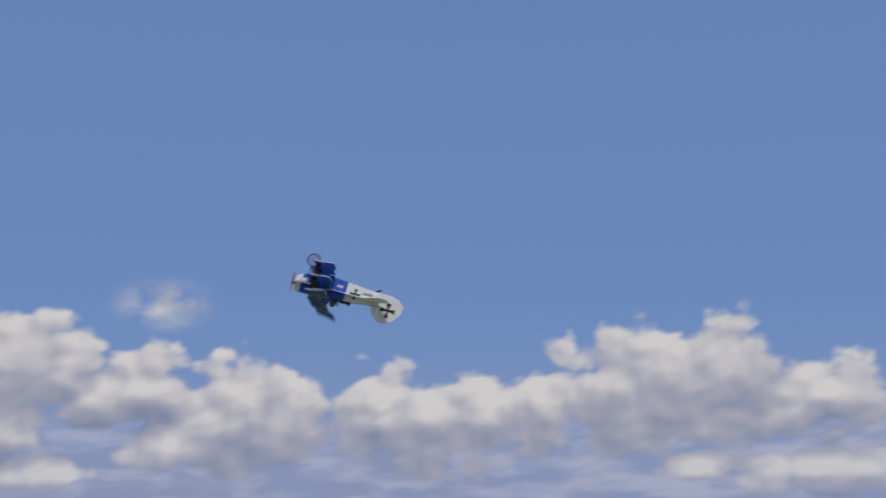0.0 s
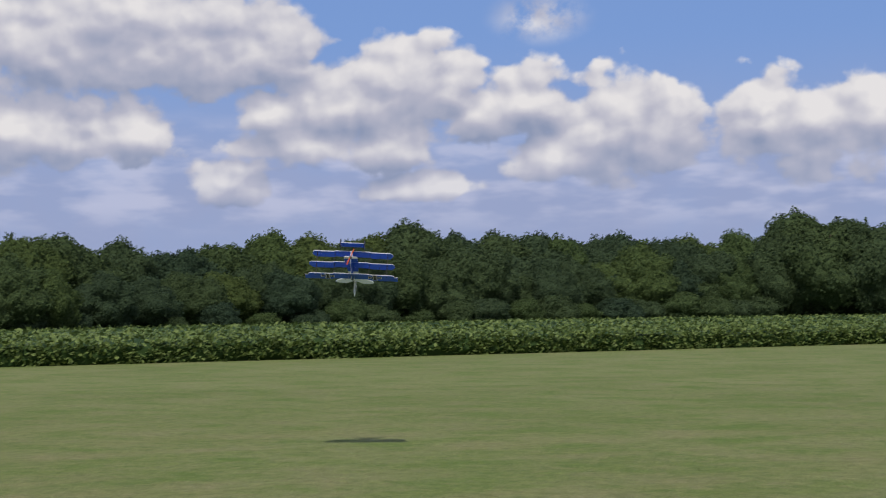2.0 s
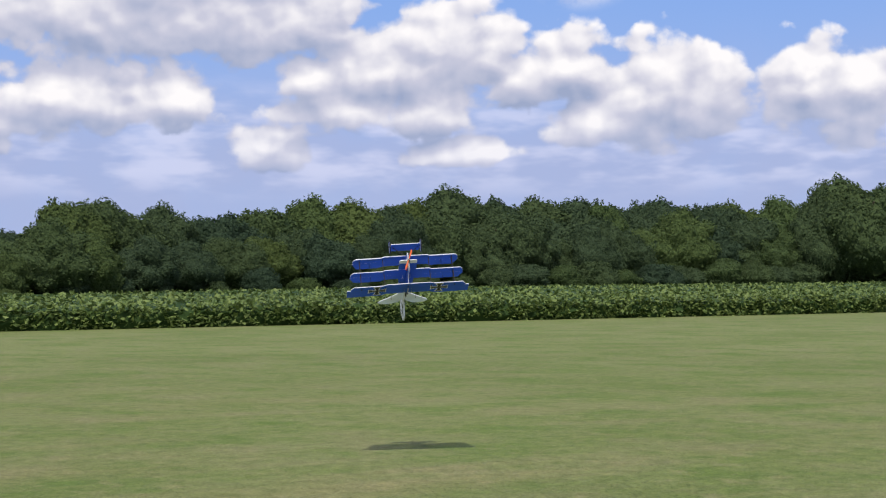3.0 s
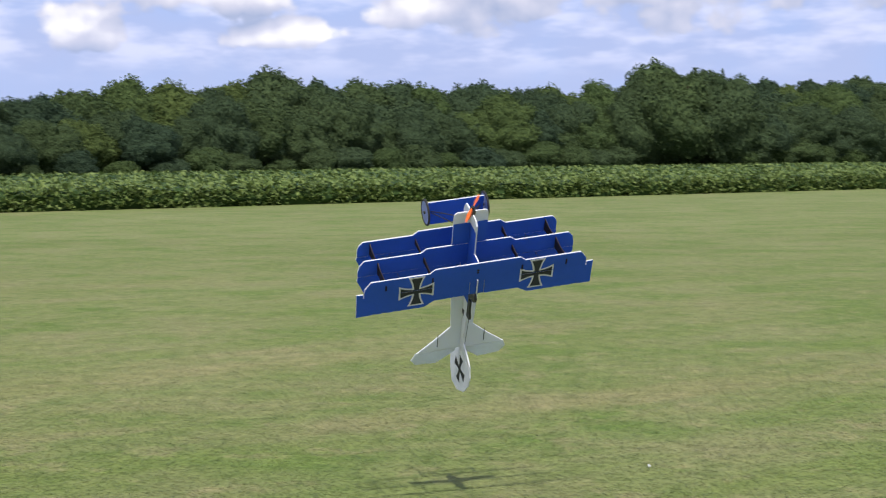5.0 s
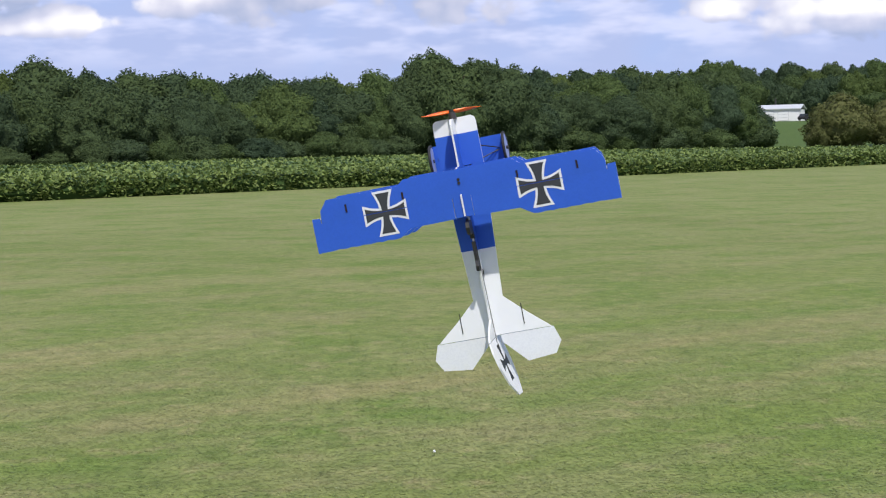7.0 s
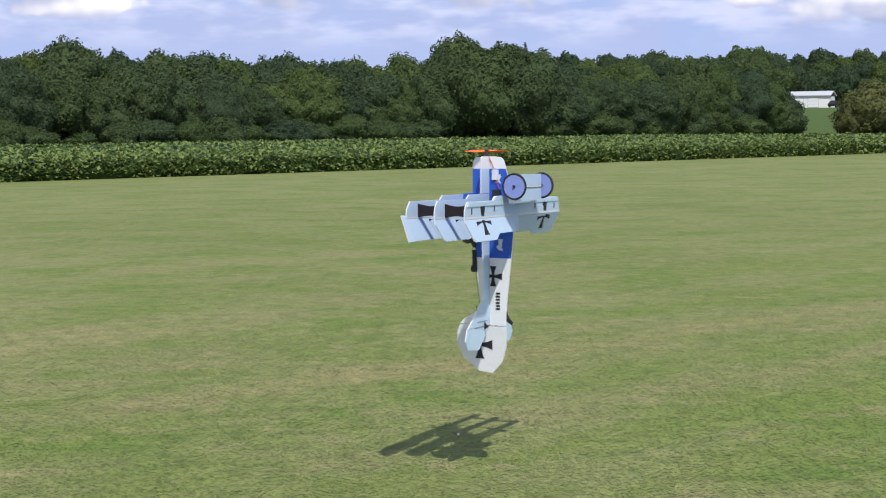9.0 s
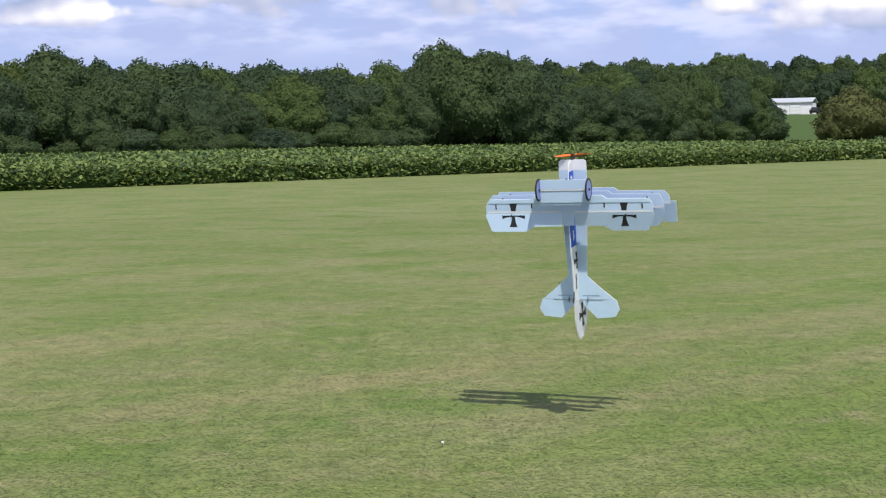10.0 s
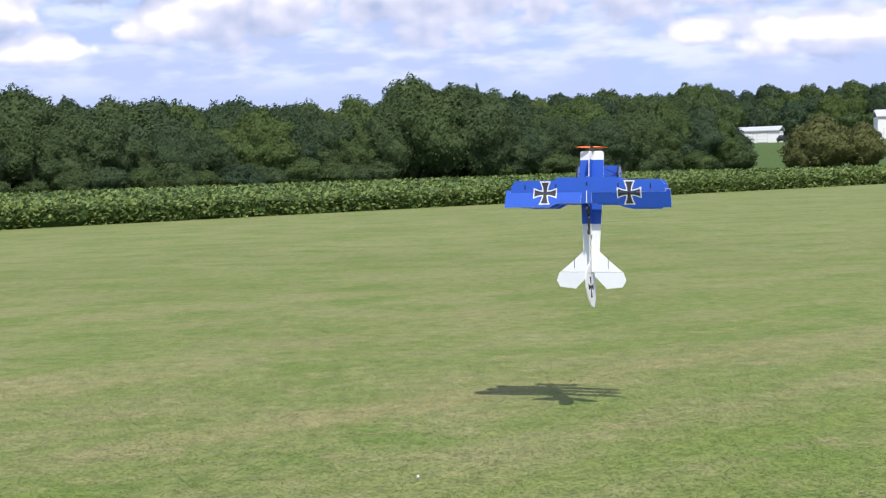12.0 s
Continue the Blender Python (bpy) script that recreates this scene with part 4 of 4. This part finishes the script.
        bmesh.ops.transform(wheel, matrix=Matrix.Translation((side * 0.129, 0.045, -0.192)) @ Matrix.Rotation(math.pi / 2, 4, "Y"), verts=wheel.verts)
        w = part("wheel", wheel, M_DISC, plane, "thin lavender wheel disc with black tyre")
        tyre = bmesh.new()
        seg, ring = 40, 8
        vs = [[tyre.verts.new((side * 0.129 + 0.0048 * math.cos(b), 0.045 + (0.0525 + 0.0048 * math.sin(b)) * math.cos(a), -0.192 + (0.0525 + 0.0048 * math.sin(b)) * math.sin(a)))
               for b in [2 * math.pi * j / ring for j in range(ring)]] for a in [2 * math.pi * i / seg for i in range(seg)]]
        for i in range(seg):
            for j in range(ring):
                tyre.faces.new((vs[i][j], vs[(i + 1) % seg][j], vs[(i + 1) % seg][(j + 1) % ring], vs[i][(j + 1) % ring]))
        part("tyre", tyre, M_TYRE, w, "black tyre", smooth=True)
        hub = bmesh.new()
        rod(hub, (side * 0.123, 0.045, -0.192), (side * 0.137, 0.045, -0.192), 0.006, 12)
        part("hub", hub, M_BLACK, w)
    bm = bmesh.new()
    rod(bm, (-0.135, 0.045, -0.1945), (0.135, 0.045, -0.1945), 0.0016)
    part("axle", bm, M_ROD, plane)

    # stepped foam layer under the front of the lower wing
    step = mirrored([(0, 0.004), (0.178, 0.004), (0.201, -0.014), (0.408, -0.014), (0.424, -0.032), (0.0, -0.032)])
    part("wing_doubler", plate(step, 0.003, "xy", LOW_Z - T / 2 - 0.0016), (M_PALE, M_PALE, M_WHITE), plane, "pale foam step along the leading edge")
    for side in (-1, 1):
        for y, x0, x1 in ((-0.541, 0.022, 0.112), (-0.5635, 0.022, 0.138)):
            bm = bmesh.new()
            rod(bm, (side * x0, y, -0.0042), (side * x1, y, -0.0042), 0.0014, 6)
            part("stiffener", bm, M_ROD_PALE, plane, "thin grey-blue stiffening rod")
    for y in (-0.028, -0.040):
        bm = bmesh.new()
        rod(bm, (0, y, TOP_Z + T / 2 - 0.001), (0, y, TOP_Z + T / 2 + 0.0025), 0.0048, 10)
        part("screw", bm, M_BLACK, plane)

    # motor, controller and radio gear
    bm = bmesh.new()
    rod(bm, (0, 0.168, 0.010), (0, 0.176, 0.010), 0.014, 16)
    rod(bm, (0, 0.176, 0.010), (0, 0.192, 0.010), 0.0115, 16)
    part("motor", bm, M_MOTOR, plane, "small dark outrunner motor")
    part("speed_controller", box(bmesh.new(), (0.004, 0.070, -0.050), (0.013, 0.115, -0.022)), M_WHITE, plane, "white speed controller")
    bm = bmesh.new()
    rod(bm, (0.008, 0.118, -0.030), (0.006, 0.166, -0.004), 0.0018, 6)
    part("wire", bm, M_RED, plane, "red motor wire")
    bm = bmesh.new()
    rod(bm, (0.009, 0.070, -0.036), (0.012, 0.030, -0.060), 0.0018, 6)
    part("wire", bm, M_RED, plane, "red motor wire")
    part("battery", box(bmesh.new(), (0.0035, -0.045, -0.062), (0.022, 0.028, -0.028)), M_BLACK, plane, "dark battery pack")
    hump = [(-0.168, 0.066), (-0.164, 0.100), (-0.170, 0.124), (-0.186, 0.134), (-0.204, 0.128), (-0.212, 0.108), (-0.208, 0.086), (-0.226, 0.078), (-0.228, 0.062)]
    part("cockpit_piece", plate(hump, 0.012, "yz"), (M_BLACK,) * 3, plane, "black foam cockpit silhouette")
    tray = [(-0.236, 0.060), (-0.238, 0.082), (-0.300, 0.080), (-0.318, 0.090), (-0.334, 0.086), (-0.336, 0.056)]
    part("receiver", plate(tray, 0.010, "yz"), (M_BLACK,) * 3, plane, "black radio receiver with its lead")
    bm = box(bmesh.new(), (-0.013, -0.185, 0.040), (-0.0035, -0.160, 0.066))
    bmesh.ops.bevel(bm, geom=bm.edges[:], offset=0.002, segments=2, affect="EDGES")
    part("servo", bm, M_BLACK, plane)
    bm = bmesh.new()
    rod(bm, (0.007, -0.21, 0.078), (0.007, -0.585, 0.030), 0.0011, 6)
    part("push_rod", bm, M_ROD, plane)
    bm = plate([(-0.500, -0.086), (-0.545, -0.086), (-0.560, -0.112), (-0.548, -0.118), (-0.530, -0.100)], 0.004, "yz")
    part("tail_skid", bm, (M_BLACK,) * 3, plane, "black tail skid")


def build_prop():
    """Two twisted orange blades on a hub, spinning on the motor's shaft."""
    prop = part("propeller", rod(bmesh.new(), (0, -0.004, 0), (0, 0.006, 0), 0.008, 14), M_BLACK, plane, "two-bladed orange propeller")
    for s in (-1, 1):
        bm = bmesh.new()
        rows = []
        for i in range(9):
            t = i / 8
            r = 0.006 + 0.096 * t
            chord = 0.0085 + 0.0105 * math.sin(math.pi * min(1, t * 0.85 + 0.12)) - 0.008 * t ** 6
            tw = radians(58 - 42 * t)
            sec = []
            for u, v in ((-0.55, 0), (0.0, 0.0012), (0.45, 0), (0.0, -0.0010)):
                sec.append(bm.verts.new((s * r, u * chord * math.sin(tw) * s + v, u * chord * math.cos(tw))))
            rows.append(sec)
        for a, b in zip(rows, rows[1:]):
            for j in range(4):
                bm.faces.new((a[j], a[(j + 1) % 4], b[(j + 1) % 4], b[j]))
        bm.faces.new(rows[0]), bm.faces.new(rows[-1][::-1])
        part("blade", bm, M_PROP, prop, "orange blade", smooth=True)
    return prop, rudder_of(plane)


def rudder_of(p):
    return next(o for o in p.children if o.name.startswith("rudder"))


build_ground()
build_crop()
build_plane()
PROP, RUDDER = build_prop()
house(14.2, 302, 8.6, 6.5, 2.5, 0.9, "low white house with a pale roof on the rise", -10)
house(19.6, 300, 9.5, 7.0, 4.6, 1.4, "tall white house with a pale roof on the rise", 8)
parked_car(15.15, 296)
clover(-0.05, 6.55)
build_woods()
build_blades()

# ---------------------------------------------------------------- what moves
FLIGHT = [
    (0.0, pose(-0.825, 11.171, 4.128, 164.4, -0.9, -92.8)),
    (0.2, pose(-1.370, 10.433, 3.862, 151.6, 62.1, -84.9)),
    (0.4, pose(-2.254, 10.256, 3.604, 27.6, 59.6, 158.2)),
    (0.5, pose(-2.653, 10.151, 3.463, 18.5, 32.2, 148.6)),
    (0.6, pose(-2.937, 10.312, 3.362, 18.0, 6.1, 147.6)),
    (0.8, pose(-3.091, 10.315, 3.036, 24.8, -49.5, 140.7)),
    (1.0, pose(-3.345, 11.290, 2.876, 149.5, -71.5, 15.0)),
    (1.5, pose(-4.640, 15.098, 2.530, 160.2, -4.5, 8.9)),
    (2.0, pose(-4.712, 13.934, 2.057, 161.1, 3.1, 13.9)),
    (2.5, pose(-4.178, 12.155, 1.799, 156.6, -0.1, 22.2)),
    (4.3, pose(-1.731, 7.144, 1.083, 148.6, -4.3, 25.5)),
    (4.5, pose(-1.459, 6.622, 1.054, 143.5, -1.2, 25.4)),
    (5.0, pose(-0.770, 5.468, 1.163, 124.3, -6.5, 24.9)),
    (5.5, pose(-0.355, 4.683, 1.186, 108.4, -7.0, 19.5)),
    (6.0, pose(-0.114, 4.276, 1.338, 93.3, 1.5, 7.1)),
    (6.5, pose(0.089, 4.323, 1.404, 92.5, -5.1, 0.9)),
    (7.0, pose(0.081, 4.495, 1.434, 90.9, -9.9, -10.2)),
    (7.8, pose(0.060, 5.069, 1.339, 92.8, -6.5, -52.8)),
    (8.3, pose(0.047, 5.428, 1.280, 92.6, -4.0, -79.1)),
    (8.8, pose(0.034, 5.786, 1.221, 91.3, -1.9, -105.5)),
    (9.0, pose(0.100, 5.902, 1.225, 90.2, -1.0, -119.5)),
    (9.5, pose(0.362, 6.619, 1.241, 89.0, -0.2, -157.9)),
    (10.0, pose(0.642, 6.993, 1.221, 83.6, 0.8, 159.5)),
    (10.3, pose(0.754, 7.091, 1.168, 82.6, 1.9, 134.3)),
    (10.5, pose(0.820, 7.153, 1.155, 81.0, 1.7, 118.3)),
    (10.8, pose(0.857, 7.339, 1.119, 81.5, -0.8, 95.7)),
    (11.0, pose(0.850, 7.420, 1.117, 82.0, -1.4, 78.0)),
    (11.2, pose(0.832, 7.497, 1.133, 82.9, -2.1, 60.4)),
    (11.5, pose(0.841, 7.693, 1.171, 83.0, 2.3, 34.4)),
    (12.0, pose(1.049, 8.229, 1.432, 85.7, 0.6, -20.5)),
]
# up on the left, down on the right, in degrees
AILERON = [(0.0, 12), (0.5, 18), (0.9, 0), (4.5, 0), (7.0, 0), (8.0, 16), (8.8, 22), (9.5, 10), (10.5, 14), (11.0, 40), (11.5, 26), (12.0, 20)]
ELEVATOR = [(0.0, 0), (2.5, 4), (4.3, 26), (4.7, 24), (5.2, 11), (5.5, 10), (6.0, 0), (12.0, 0)]
RUDDER_TURN = [(0.0, 0), (2.5, 0), (4.3, -7), (5.0, -4), (5.5, -9), (6.0, 0), (6.5, 0), (7.0, 14), (8.8, 0), (11.0, 0), (12.0, 4)]


# the slow turn of the whole aircraft, counted on through full circles
HEADING = [(6.5, 0.0), (7.0, 10.0), (7.8, 52.0), (8.3, 79.0), (8.8, 105.0), (9.0, 119.0), (9.5, 158.0), (10.0, 200.0), (10.5, 241.0), (11.0, 282.0), (11.5, 325.0), (12.0, 376.0)]


def motions():
    walk(plane, FLIGHT)
    walk(PROP, [(0.1 * k, Matrix.Translation((0, 0.194, 0.010)) @ pose(0, 0, 0, 0, 72.0 * k + 12 + lookup(HEADING, 0.1 * k) + 58 * smooth01(1 - (0.1 * k - 4.6) / 1.3), 0)) for k in range(121)])
    for ail, side, z in AILERONS:
        walk(ail, [(t, Matrix.Translation((0, HINGE, z)) @ pose(0, 0, 0, side * a, 0, 0)) for t, a in AILERON])
    for el in ELEVATORS:
        walk(el, [(t, Matrix.Translation((0, -0.562, MID_Z)) @ pose(0, 0, 0, a, 0, 0)) for t, a in ELEVATOR])
    walk(RUDDER, [(t, Matrix.Translation((0, -0.568, 0)) @ pose(0, 0, 0, 0, 0, a)) for t, a in RUDDER_TURN])


motions()
